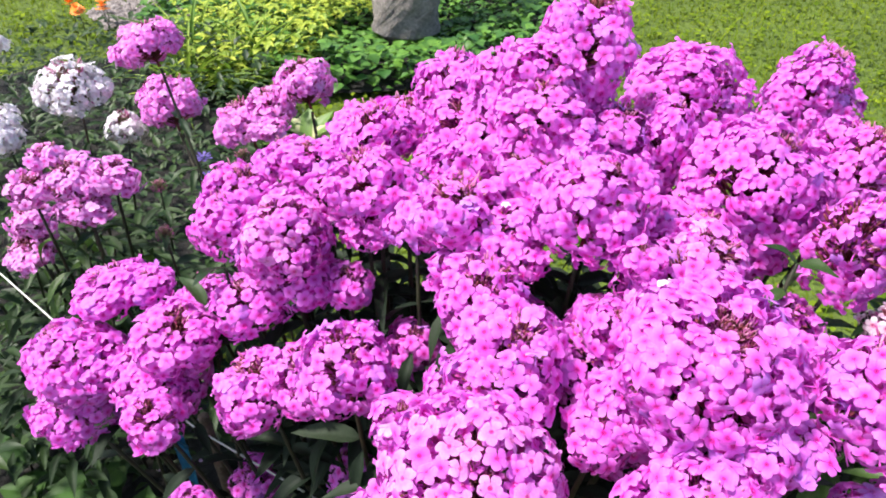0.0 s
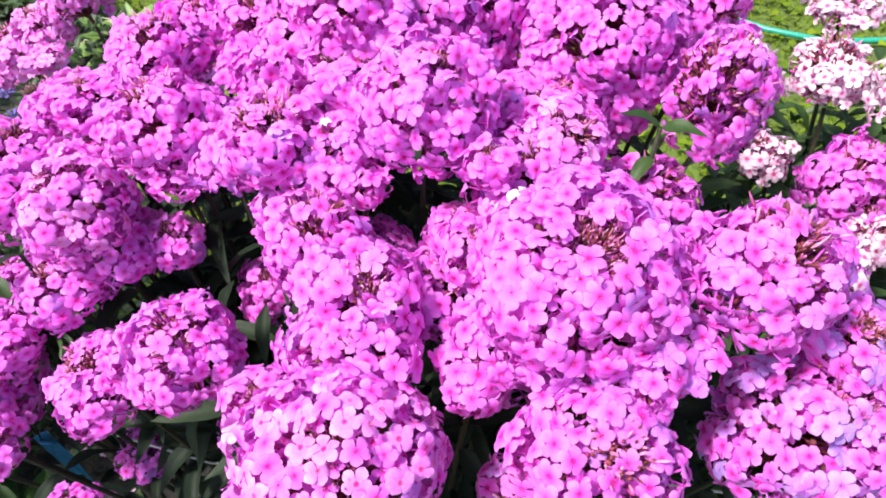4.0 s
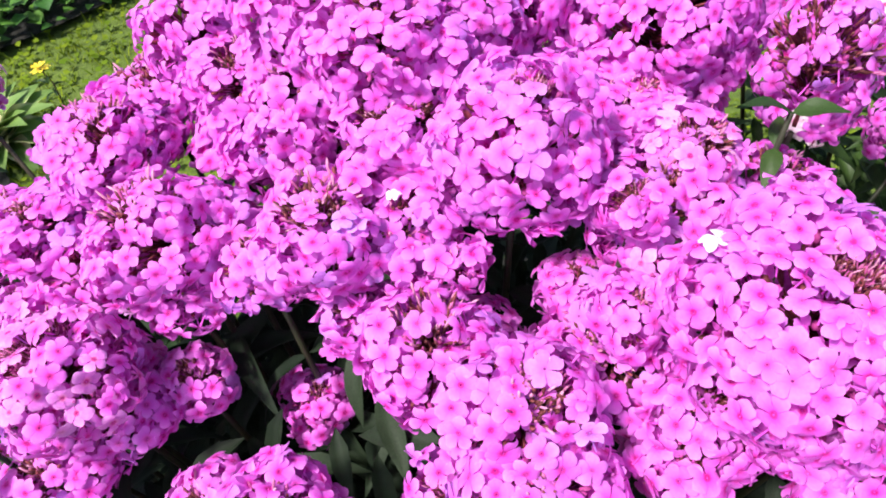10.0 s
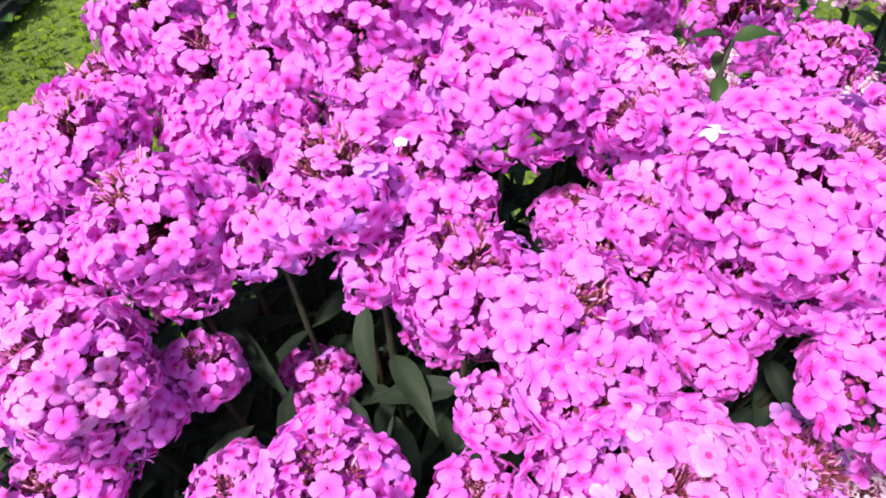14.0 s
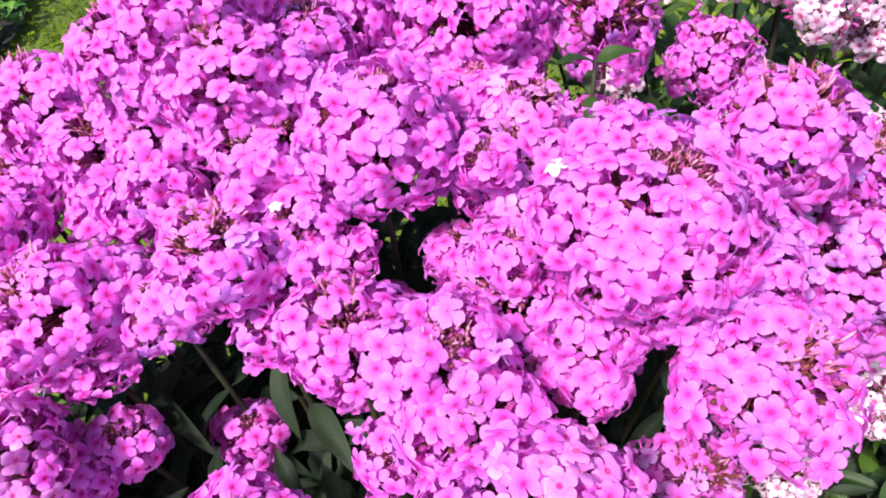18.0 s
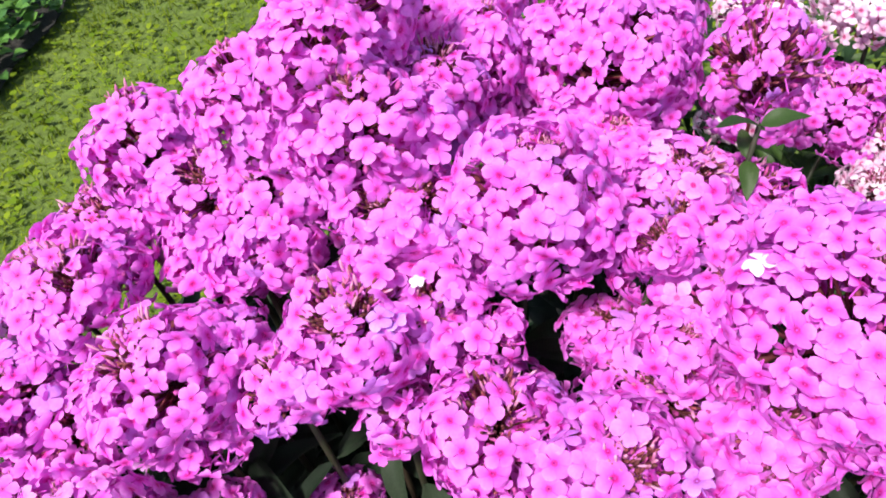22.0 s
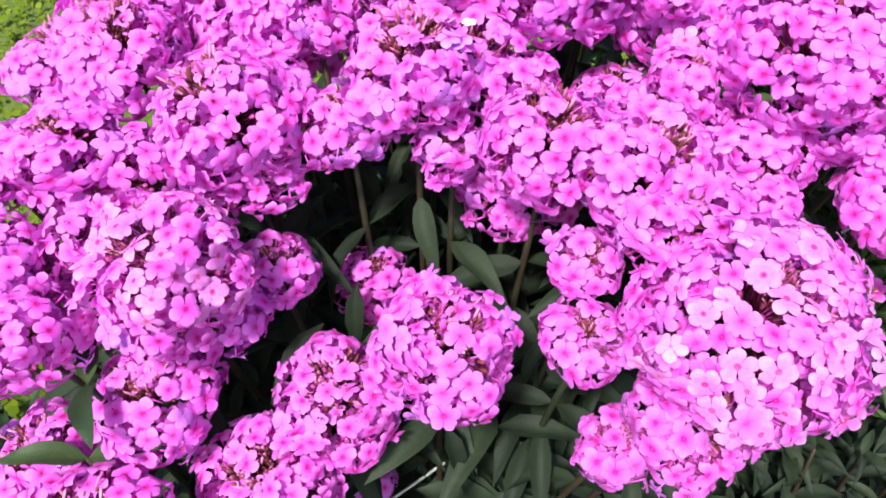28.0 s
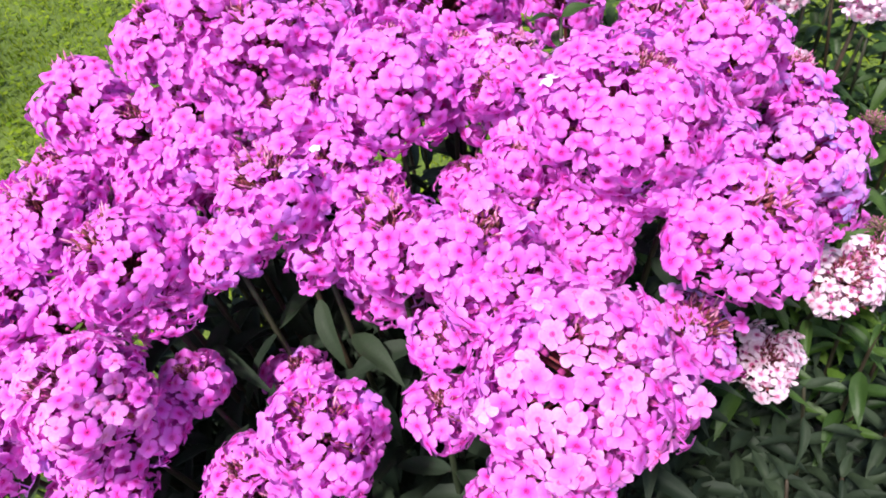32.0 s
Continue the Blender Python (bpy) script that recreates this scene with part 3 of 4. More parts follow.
def add_leaves(thing, foot, top, mat, rnd, pairs, first=0.35, last=0.97, long=(0.075, 0.115), bend=0.0, wide=1.0):
    spin = rnd.uniform(0, 3.14)
    for i in range(pairs):
        f = first + (last - first) * i / max(1, pairs - 1)
        spin += 1.57 + rnd.uniform(-0.3, 0.3)
        p = stem_point(foot, top, f)
        ln = rnd.uniform(*long) * (1.0 - 0.35 * max(0, f - 0.75) / 0.25)
        for side in (0, math.pi):
            tilt = rnd.uniform(-0.55, 0.35) + bend
            m = Matrix.Translation(p - foot) @ Matrix.Rotation(spin + side + rnd.uniform(-0.25, 0.25), 4, "Z") @ Matrix.Rotation(tilt, 4, "X") @ Matrix.Rotation(rnd.uniform(-0.4, 0.4), 4, "Y") @ Matrix.Diagonal((ln * wide, ln, ln, 1))
            put("leaf", rnd.choice(LEAVES[mat.name]), thing, m)


def stem_point(foot, top, f):
    lean = top - foot
    return foot + Vector((lean.x * f ** 1.6, lean.y * f ** 1.6, lean.z * f))


def add_stem(thing, foot, top, r=0.0042):
    pts = [stem_point(foot, top, i / 8) - foot for i in range(9)]
    v, f = tube_data(pts, [r * (1.15 - 0.5 * i / 8) * (1.12 if i % 2 else 1.0) for i in range(9)], 7)
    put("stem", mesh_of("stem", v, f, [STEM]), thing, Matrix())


def dome(r, h, deep, spacing, rnd, low, rough):
    """Places and outward directions on a dome of small rounded clusters, closer together than the florets will stand."""
    low = -1.9 if deep else low
    cluster = 0.030 / (r * r * h) ** (1 / 3)
    tips, m = [], max(5, int(2.2 / cluster ** 2))
    for i in range(m):
        z = 1 - (1.0 - low) * (i + 0.5) / m
        w = 2.399963 * i + rnd.uniform(-0.4, 0.4)
        q = math.sqrt(max(0.0, 1 - min(0.0, z) ** 2 * 0.5 - max(0.0, z) ** 2))
        tips.append((Vector((q * math.cos(w), q * math.sin(w), z)), rnd.uniform(0.92, 1.10)))
    n = int(2 * math.pi * r * (r + h * (0.9 - low)) / (0.16 * spacing * spacing))
    out = []
    for i in range(n):
        z = 1 - (1 - low) * ((i + 0.5) / n)
        w = 2.399963 * i + rnd.uniform(-0.15, 0.15)
        if z > 0:
            q, up = math.sqrt(max(0.0, 1 - z * z)), z
        elif deep:
            q, up = 1 - 0.30 * (z / low) ** 2, 0.15
        else:
            q, up = math.sqrt(1 - (z / 1.08) ** 2), z
        u = Vector((q * math.cos(w), q * math.sin(w), z))
        tip, tall = min(tips, key=lambda t: (t[0] - u).length)
        far = min(1.0, (u - tip).length / cluster)
        lump = tall * (1.05 - rough * cluster * far * far) + rnd.uniform(-0.03, 0.03)
        d = Vector((q * math.cos(w) / r, q * math.sin(w) / r, up / h)).normalized() + (u - tip) * (0.75 / cluster) * 0.6
        out.append((Vector((u.x * lump, u.y * lump, u.z * (lump if z > 0 else 1))), d.normalized()))
    rnd.shuffle(out)
    return out


def build_stalk(kind, c, r, h, gap, index):
    rnd = random.Random(900 + index)
    root = Vector((*kind["root"], 0))
    foot = Vector((root.x + (c.x - root.x) * 0.62, root.y + (c.y - root.y) * 0.62, 0.0))
    axis = Vector(((c.x - foot.x) * 0.9 + rnd.uniform(-0.10, 0.10), (c.y - foot.y) * 0.9 + rnd.uniform(-0.10, 0.10), 0.6)).normalized()
    thing = tagged(new("phlox_stalk"), kind["label"], "phlox", kind["group"])
    thing.location = foot
    neck = c - axis * h * 0.95
    add_stem(thing, foot, neck)
    near = kind["petal"] is PETAL_PINK and c.y < 1.1
    deep = near and c.z > 1.04 and c.y > 0.74
    add_leaves(thing, foot, neck, kind["leaf"], rnd, 2 if near and c.x < -0.3 else 4 if kind.get("lower") else 3 if near and c.x < -0.08 and c.y < 0.72 else 5 if near and c.y < 0.72 else 7 if near else 6, 0.6 if kind.get("lower") or (near and (c.x < -0.3 or c.y < 0.72)) else 0.38, 0.90, (0.06, 0.09) if kind.get("lower") else (0.085, 0.125) if near else (0.075, 0.11))
    big = near and (r * r * h) ** (1 / 3) > 0.062
    pick = rnd.randrange(2 if big else 4) if gap is None else gap
    spent = kind.get("spent")
    rot = frame_to(axis, rnd.uniform(0, 6.28))
    core = SPENT_CORE if spent else FINE_CORES[pick] if big else CORES[kind["calyx"].name][pick]
    top = put("flower_head", core, thing, Matrix.Translation(c - foot) @ rot @ Matrix.Diagonal((r * 0.86, r * 0.86, h * 0.86, 1)))
    undo = Matrix.Diagonal((1 / (r * 0.86), 1 / (r * 0.86), 1 / (h * 0.86), 1)) @ rot.inverted()
    size = kind["size"]
    spacing = size * kind.get("pitch", 1.33)
    bare = GAPS[pick] * (1.0 if not kind.get("lower") else 0.5)
    side = Vector((rnd.uniform(-0.25, 0.25), rnd.uniform(-0.25, 0.25), 1)).normalized()
    chosen = []
    for u, d in dome(r - 0.004, h - 0.004, deep, spacing, rnd, kind.get("floor", -0.72), kind.get("rough", 0.26)):
        if u.z > 0 and u.angle(side) < bare and rnd.random() < 0.85:
            continue
        if kind["loose"] and rnd.random() < kind["loose"] * 0.5:
            continue
        p = rot @ Vector((u.x * r, u.y * r, u.z * h))
        if spent and p.x < 0.25 * r and p.z > -0.6 * h and rnd.random() < 0.9:
            continue
        out = rot @ d
        if any((p - o).length < spacing for o, _ in chosen):
            continue
        e = c + p
        if any(((e.x - c2.x) / r2) ** 2 + ((e.y - c2.y) / r2) ** 2 + ((e.z - c2.z + 0.05 * h2) / h2) ** 2 < 0.66 for _, c2, r2, h2, _ in NEAR[index]):
            continue
        chosen.append((p, out))
    rows = []
    fade = kind.get("fade", 0.0)
    for p, out in chosen:
        face = (out + Vector((0, 0, 0.12)) + Vector((rnd.gauss(0, 0.26), rnd.gauss(0, 0.26), rnd.gauss(0, 0.26)))).normalized()
        rows.append((rnd.randrange(8), undo @ Matrix.Translation(p + out * size * rnd.uniform(-0.12, 0.18)) @ frame_to(face, rnd.uniform(0, 6.28)) @ Matrix.Scale(size * rnd.uniform(0.86, 1.12), 4), kind.get("fade_to", PETAL_PALER) if rnd.random() < fade * (1.3 if p.z > 0 else 0.6) else kind["petal"]))
    joined = []
    for (k, mt, petal), (p, out) in zip(rows, chosen):
        if (near or kind is PALE or kind is LIGHT) and not kind.get("lower") and out.y < 0.55 and out.z > -0.3:
            put("floret", FLORETS[petal.name][k], top, mt)
        else:
            joined.append((k, mt))
    joined_florets(SHAPES[kind["petal"].name], joined, kind["petal"], top, rnd)
    low = []
    for p, out in chosen:
        for _ in range(2):
            if rnd.random() < 0.75:
                q = p - out * size * rnd.uniform(1.0, 1.7) + Vector((rnd.gauss(0, 0.7), rnd.gauss(0, 0.7), rnd.gauss(0, 0.7))) * size
                face = (out + Vector((rnd.gauss(0, 0.3), rnd.gauss(0, 0.3), rnd.gauss(0, 0.3)))).normalized()
                low.append((rnd.randrange(4), undo @ Matrix.Translation(q) @ frame_to(face, rnd.uniform(0, 6.28)) @ Matrix.Scale(size * rnd.uniform(0.8, 1.0), 4)))
    joined_florets(SIMPLE[kind["petal"].name], low, kind["petal"], top, rnd)


def joined_florets(shapes, rows, petal, top, rnd):
    vs, fs, far, chance, o = [], [], [], [], 0
    for k, mt in rows:
        v, f, d = shapes[k]
        a = np.array(mt)
        vs.append(v @ a[:3, :3].T + a[:3, 3])
        fs.extend(tuple(i + o for i in q) for q in f)
        far.append(d)
        chance.append(np.full(len(v), rnd.random()))
        o += len(v)
    if vs:
        me = mesh_of("inner_bloom", np.concatenate(vs), fs, [petal])
        petal_uv(me, np.concatenate(far), np.concatenate(chance))
        tagged(put("inner_bloom", me, top, Matrix()), kind="stuff")


NEAR = [[o for j, o in enumerate(HEADS) if j != i and (o[1] - a[1]).length < o[2] + a[2] + 0.08] for i, a in enumerate(HEADS)]
for i, (kind, c, r, h, gap) in enumerate(HEADS):
    build_stalk(kind, c, r, h, gap, i)


# stalks with no flowers yet, their tips a rosette of leaves
def leafy_stalk(x, y, z, seed, mat=LEAF_GREEN, pairs=7, first=0.4, long=(0.06, 0.10), wide=1.0):
    rnd = random.Random(seed)
    foot, top = Vector((x + rnd.uniform(-0.05, 0.05), y + rnd.uniform(-0.05, 0.05), 0)), Vector((x, y, z))
    thing = tagged(new("leafy_stalk"), "leafy green phlox stalk with no open flowers", "phlox", "leafy phlox stalks")
    thing.location = foot
    add_stem(thing, foot, top, 0.0035)
    add_leaves(thing, foot, top, mat, rnd, pairs, first, 1.0, long, 0.35, wide)
    if pairs == 7 and seed % 3:
        put("flower_bud", CORES[CALYX_GREEN.name][3], thing, Matrix.Translation(top - foot) @ Matrix.Diagonal((0.020, 0.020, 0.014, 1)), "closed pinkish-green bud tip")


for i, (x, y, z) in enumerate(((-0.30, 0.775, 0.905), (-0.335, 0.765, 0.845))):
    leafy_stalk(x, y, z, 140 + i, LEAF_MID, 3, 0.86, (0.085, 0.115), 1.2)
leafy_stalk(0.376, 0.600, 1.045, 1, LEAF_GREEN, 3, 0.93, (0.055, 0.068), 1.55)
for i, (x, y, z) in enumerate(((0.55, 0.26, 0.70), (0.60, 0.20, 0.66), (0.66, 0.31, 0.78), (0.72, 0.24, 0.72), (0.80, 0.36, 0.82), (0.86, 0.28, 0.76), (0.92, 0.44, 0.84), (0.50, 0.22, 0.58), (0.70, 0.42, 0.80), (1.0, 0.36, 0.78), (0.62, 0.46, 0.72), (0.95, 0.58, 0.80))):
    leafy_stalk(x, y, z, 20 + i, LEAF_LIME if i % 3 == 0 else LEAF_GREEN)
# low front stalks, in the leaf colour darkened to stand for shade
for i, (x, y, z) in enumerate(((0.36, 0.20, 0.40), (0.44, 0.12, 0.42), (0.52, 0.16, 0.46), (0.30, 0.26, 0.44), (0.60, 0.10, 0.44), (0.40, 0.28, 0.52), (0.70, 0.14, 0.5), (0.5, 0.04, 0.36))):
    leafy_stalk(x, y, z, 120 + i, LEAF_SHADED, 5, 0.35)
for i, (x, y, z) in enumerate(((-0.62, 1.0, 0.66), (-0.72, 1.12, 0.64), (-0.55, 1.15, 0.70), (-0.48, 1.0, 0.60), (-0.80, 1.3, 0.68), (-0.65, 1.4, 0.66), (-0.42, 1.32, 0.78), (-0.9, 1.25, 0.6))):
    leafy_stalk(x, y, z, 50 + i, LEAF_MID)


# ---- twine, stake, strap, hose ----
def line_thing(name, points, r, mat, label, category, sides=6):
    o = Vector(points[0])
    v, f = tube_data([Vector(p) - o for p in points], [r] * len(points), sides)
    ob = tagged(new(name, mesh_of(name, v, f, [mat])), label, category)
    ob.location = o
    return ob


line_thing("garden_twine", [(-1.25, 1.455, 0.55), (-0.7, 1.0, 0.545), (-0.41, 0.788, 0.547), (-0.195, 0.658, 0.545), (0.1, 0.575, 0.544), (0.335, 0.49, 0.545), (0.586, 0.375, 0.547), (0.85, 0.264, 0.55), (1.3, 0.08, 0.56)], 0.0018, TWINE, "thin white garden twine stretched across the bed", "twine")
line_thing("garden_stake", [(-0.385, 0.80, 0.0), (-0.392, 0.797, 0.3), (-0.402, 0.796, 0.575)], 0.010, WOOD, "rough brown wooden stake in the bed", "stake", 8)


def ribbon(points, width, thick):
    """A flat band, one pair of edges at each point of its middle line with a turn in degrees."""
    verts, faces = [], []
    for x, y, z, turn in points:
        c, q = math.cos(radians(turn)), math.sin(radians(turn))
        for u, v in ((-1, -1), (1, -1), (1, 1), (-1, 1)):
            verts.append((x + 0.5 * (u * width * c - v * thick * q), y + 0.5 * (u * width * q + v * thick * c), z))
    for i in range(len(points) - 1):
        for k in range(4):
            faces.append((4 * i + k, 4 * i + (k + 1) % 4, 4 * i + 4 + (k + 1) % 4, 4 * i + 4 + k))
    return verts, faces + [(3, 2, 1, 0), tuple(4 * len(points) - 4 + k for k in range(4))]


strap = tagged(new("blue_strap"), "blue plastic strap hanging from the twine beside a stake", "strap")
strap.location = (-0.440, 0.766, 0.0)
put("band", mesh_of("band", *ribbon([(0, 0, 0.0, 70), (0.004, 0, 0.1, 50), (0.0, 0.004, 0.2, 35), (-0.003, 0.0, 0.3, 10), (0.0, 0.0, 0.4, -10), (0.002, 0, 0.48, 15), (0, 0, 0.56, 20)], 0.019, 0.0018), [STRAP], smooth=False), strap, Matrix())
v, f = tube_data([(0.012, -0.004, 0.535), (0.0, -0.008, 0.552), (-0.010, 0.004, 0.540), (0.0, 0.008, 0.530), (0.012, -0.004, 0.537)], [0.004] * 5, 6)
put("knot", mesh_of("knot", v, f, [STRAP]), strap, Matrix())
line_thing("garden_hose", [(1.47, 2.62, 0.012), (1.53, 2.42, 0.012), (1.6, 2.27, 0.012), (1.69, 2.13, 0.012), (1.84, 1.99, 0.012), (2.05, 1.92, 0.012), (2.35, 1.82, 0.012), (2.67, 1.71, 0.012), (3.0, 1.6, 0.012), (3.8, 1.45, 0.012)], 0.011, HOSE, "turquoise-green garden hose lying on the lawn", "hose", 8)


# ---- tree ----
tree = tagged(new("tree"), "thick grey-brown tree trunk standing in ground cover", "tree")
tree.location = (-0.22, 4.22, 0)
pts = [(0, 0, -0.05), (0, 0, 0.08), (0.01, 0, 0.25), (0.01, 0.01, 0.6), (0.0, 0.02, 1.0), (0.02, 0.03, 1.3), (0.03, 0.02, 1.6)]
v, f = tube_data(pts, [0.225, 0.208, 0.198, 0.193, 0.19, 0.18, 0.15], 40)
v = [p + Vector((p.x, p.y, 0)) * 0.10 * noise.noise((math.atan2(p.y, p.x) * 5, p.z * 2.0, 1.0)) for p in v]
put("trunk", mesh_of("trunk", v, f, [BARK]), tree, Matrix())


# ---- carpets of leaves and grass ----
def carpet(name, spots, shape, mat, label, category, seed):
    """Many small leaves in one mesh. spots: rows of place, size and tilt; shape: the leaf at unit size."""
    rng = np.random.default_rng(seed)
    v0, f0 = np.array(shape[0], float), shape[1]
    nv = len(v0)
    spots = np.array(spots, float)
    n = len(spots)
    yaw, tilt = rng.uniform(0, 6.283, n), spots[:, 4]
    size = spots[:, 3]
    x = v0[None, :, 0] * size[:, None]
    y = v0[None, :, 1] * size[:, None]
    z = v0[None, :, 2] * size[:, None]
    ct, st, cy, sy = np.cos(tilt)[:, None], np.sin(tilt)[:, None], np.cos(yaw)[:, None], np.sin(yaw)[:, None]
    y, z = y * ct - z * st, y * st + z * ct
    x, y = x * cy - y * sy, x * sy + y * cy
    co = np.stack([x + spots[:, 0:1], y + spots[:, 1:2], z + spots[:, 2:3]], -1).reshape(-1, 3)
    faces = [tuple(i + k * nv for i in q) for k in range(n) for q in f0]
    return tagged(new(name, mesh_of(name, co, faces, [mat])), label, category, kind="stuff")


ROUND_LEAF = leaf_data(1.0, 1.0, 0.15, 0.5, 0.5, 3, 0.2)
PHLOX_LEAF = leaf_data(1.0, 0.28, 0.3, 0.8, 0.8, 4)
SMALL_LEAF = leaf_data(1.0, 0.5, 0.2, 0.6, 0.5, 3)
BLADE = ([(-0.07, 0, 0), (0.07, 0, 0), (0.06, 0.5, 0.03), (-0.06, 0.5, 0.03), (0, 1.0, -0.12)], [(0, 1, 2, 3), (3, 2, 4)])
rng = np.random.default_rng(5)


def scatter(poly, n, low, high, size, tilt, box=None):
    xs, ys = [p[0] for p in poly], [p[1] for p in poly]
    rows = []
    while len(rows) < n:
        x, y = rng.uniform(min(xs), max(xs)), rng.uniform(min(ys), max(ys))
        if inside(poly, x, y):
            rows.append((x, y, rng.uniform(low, high), rng.uniform(*size), rng.uniform(*tilt)))
    return rows


carpet("ground_cover", [(x, y, z * min(1.0, 0.3 + 0.7 * max(0.0, math.hypot(x + 0.22, y - 4.22) - 0.25) / 0.45), s, t) for x, y, z, s, t in scatter(blob(-0.55, 4.75, 1.38, 1.38, 60, 5.0, 0.06), 5200, 0.03, 0.20, (0.04, 0.08), (-0.4, 0.5))], ROUND_LEAF, COVER, "dense dark green round-leaved ground cover", "ground cover", 1)
carpet("golden_ground_cover", scatter(blob(-1.0, 5.9, 2.1, 0.85, 40, 2.0), 2600, 0.05, 0.25, (0.05, 0.10), (-0.4, 0.6)) + scatter(blob(-1.08, 4.05, 0.45, 0.75, 40, 2.0), 1500, 0.05, 0.26, (0.05, 0.09), (-0.4, 0.6)) + scatter(blob(-0.62, 4.45, 0.35, 0.25, 40, 2.0), 350, 0.14, 0.24, (0.05, 0.08), (-0.4, 0.6)), SMALL_LEAF, COVER_YELLOW, "yellow-green leafy ground cover", "ground cover", 2)
carpet("side_bed_foliage", scatter(SIDE_BED, 6500, 0.02, 0.28, (0.03, 0.08), (-0.3, 0.8)), SMALL_LEAF, BORDER, "mixed low green foliage filling the side bed, colour darkened for shade", "foliage", 3)
carpet("clump_foliage", scatter(blob(0.08, 0.86, 0.36, 0.34, 30, 6.0), 1300, 0.28, 0.74, (0.08, 0.13), (-0.7, 0.3)) + scatter(blob(0.06, 0.76, 0.30, 0.22, 30, 6.0), 160, 0.66, 0.86, (0.07, 0.11), (-0.9, 0.1)), PHLOX_LEAF, SHADED_MASS, "dense phlox leaves under the flower heads, coloured near-black for shade", "foliage", 11)
carpet("pale_phlox_foliage", scatter(blob(0.84, 0.58, 0.34, 0.36, 30, 6.5), 1500, 0.22, 0.80, (0.07, 0.11), (-0.6, 0.5)), PHLOX_LEAF, GREEN_MASS, "dense green phlox leaves under pale heads", "foliage", 12)
carpet("edge_foliage", scatter(blob(0.56, 0.20, 0.36, 0.26, 30, 9.0), 900, 0.04, 0.40, (0.06, 0.10), (-0.6, 0.4)) + scatter(blob(0.02, 0.34, 0.32, 0.20, 30, 9.5), 500, 0.04, 0.42, (0.06, 0.10), (-0.6, 0.4)), PHLOX_LEAF, SHADED_MASS, "phlox leaves along the front of the bed, coloured near-black for shade", "foliage", 14)
carpet("border_phlox_foliage", scatter(blob(-0.74, 1.22, 0.30, 0.30, 30, 7.0), 500, 0.15, 0.58, (0.07, 0.11), (-0.6, 0.5)), PHLOX_LEAF, MID_MASS, "green phlox leaves below the light pink heads", "foliage", 13)
carpet("bed_weeds", scatter(BED, 2600, 0.005, 0.09, (0.02, 0.055), (-0.2, 0.8)), SMALL_LEAF, WEED, "small green weeds on the bed soil, colour darkened for shade", "weeds", 4)
carpet("fallen_petals", [(x, y, 0.02, s, t) for x, y, z, s, t in scatter(blob(-0.75, 0.85, 0.6, 0.45, 30, 1.0), 150, 0, 0, (0.010, 0.02), (-0.2, 0.2))], ROUND_LEAF, FALLEN, "pale fallen flower petals scattered on the soil", "petals", 6)

lawn = []
for _ in range(165000):
    x, y = rng.uniform(-3.8, 4.8), -0.8 + 10.3 * rng.uniform(0, 1) ** 1.35
    edge = min(x + 3.8, 4.8 - x, y + 0.8, 9.5 - y) / 1.1
    if edge < 1 and rng.uniform(0, 1) > edge:
        continue
    if not (inside(BED, x, y) or inside(SIDE_BED, x, y) or inside(COVER_BED, x, y)):
        lawn.append((x, y, -0.02, rng.uniform(0.022, 0.045) * (1 + 0.06 * y), rng.uniform(0.2, 1.2)))
carpet("lawn_grass", lawn, BLADE, GRASS, "short sunlit yellow-green lawn grass", "grass", 7)
clover = [(x, y, rng.uniform(0.0, 0.025), rng.uniform(0.013, 0.030), rng.uniform(-0.4, 0.6)) for x, y, z, q, t in lawn[::5]]
carpet("lawn_clover", clover, ([(-0.5, 0, 0), (0.5, 0, 0), (0.55, 0.6, 0.08), (0, 1.0, 0), (-0.55, 0.6, 0.08)], [(0, 1, 2, 3, 4)]), CLOVER, "small pale green clover leaves in the lawn", "clover", 8)


# ---- side bed and tree bed: single plants ----
def rosette(name, at, n, mesh, lengths, tilt, label, category, seed, group=""):
    rnd = random.Random(seed)
    thing = tagged(new(name), label, category, group)
    thing.location = at
    for i in range(n):
        w = 2.399963 * i + rnd.uniform(-0.3, 0.3)
        up = tilt[0] + (tilt[1] - tilt[0]) * (i / max(1, n - 1))
        m = Matrix.Rotation(w, 4, "Z") @ Matrix.Rotation(up + rnd.uniform(-0.1, 0.1), 4, "X") @ Matrix.Rotation(rnd.uniform(-0.2, 0.2), 4, "Y") @ Matrix.Scale(rnd.uniform(*lengths), 4)
        put("leaf", mesh, thing, m)
    return thing


HOSTA_LEAF = mesh_of("leaf", *leaf_data(1.0, 0.55, 0.25, 0.9, 0.8, 8), [HOSTA])
LILY_LEAF = mesh_of("leaf", *leaf_data(1.0, 0.05, 0.5, 1.1, 0.2, 8), [LILY])
rosette("hosta", (-0.60, 2.76, 0.0), 34, HOSTA_LEAF, (0.20, 0.30), (1.25, 0.2), "hosta with green leaves edged in cream", "hosta", 1)
for i, (x, y) in enumerate(((-1.05, 3.4), (-1.25, 3.3), (-0.95, 3.65), (-1.35, 3.7))):
    rosette("daylily", (x, y, 0.0), 28, LILY_LEAF, (0.35, 0.60), (1.35, 0.5), "clump of arching strap-like yellow-green daylily leaves", "daylily", 10 + i, "daylily clumps")


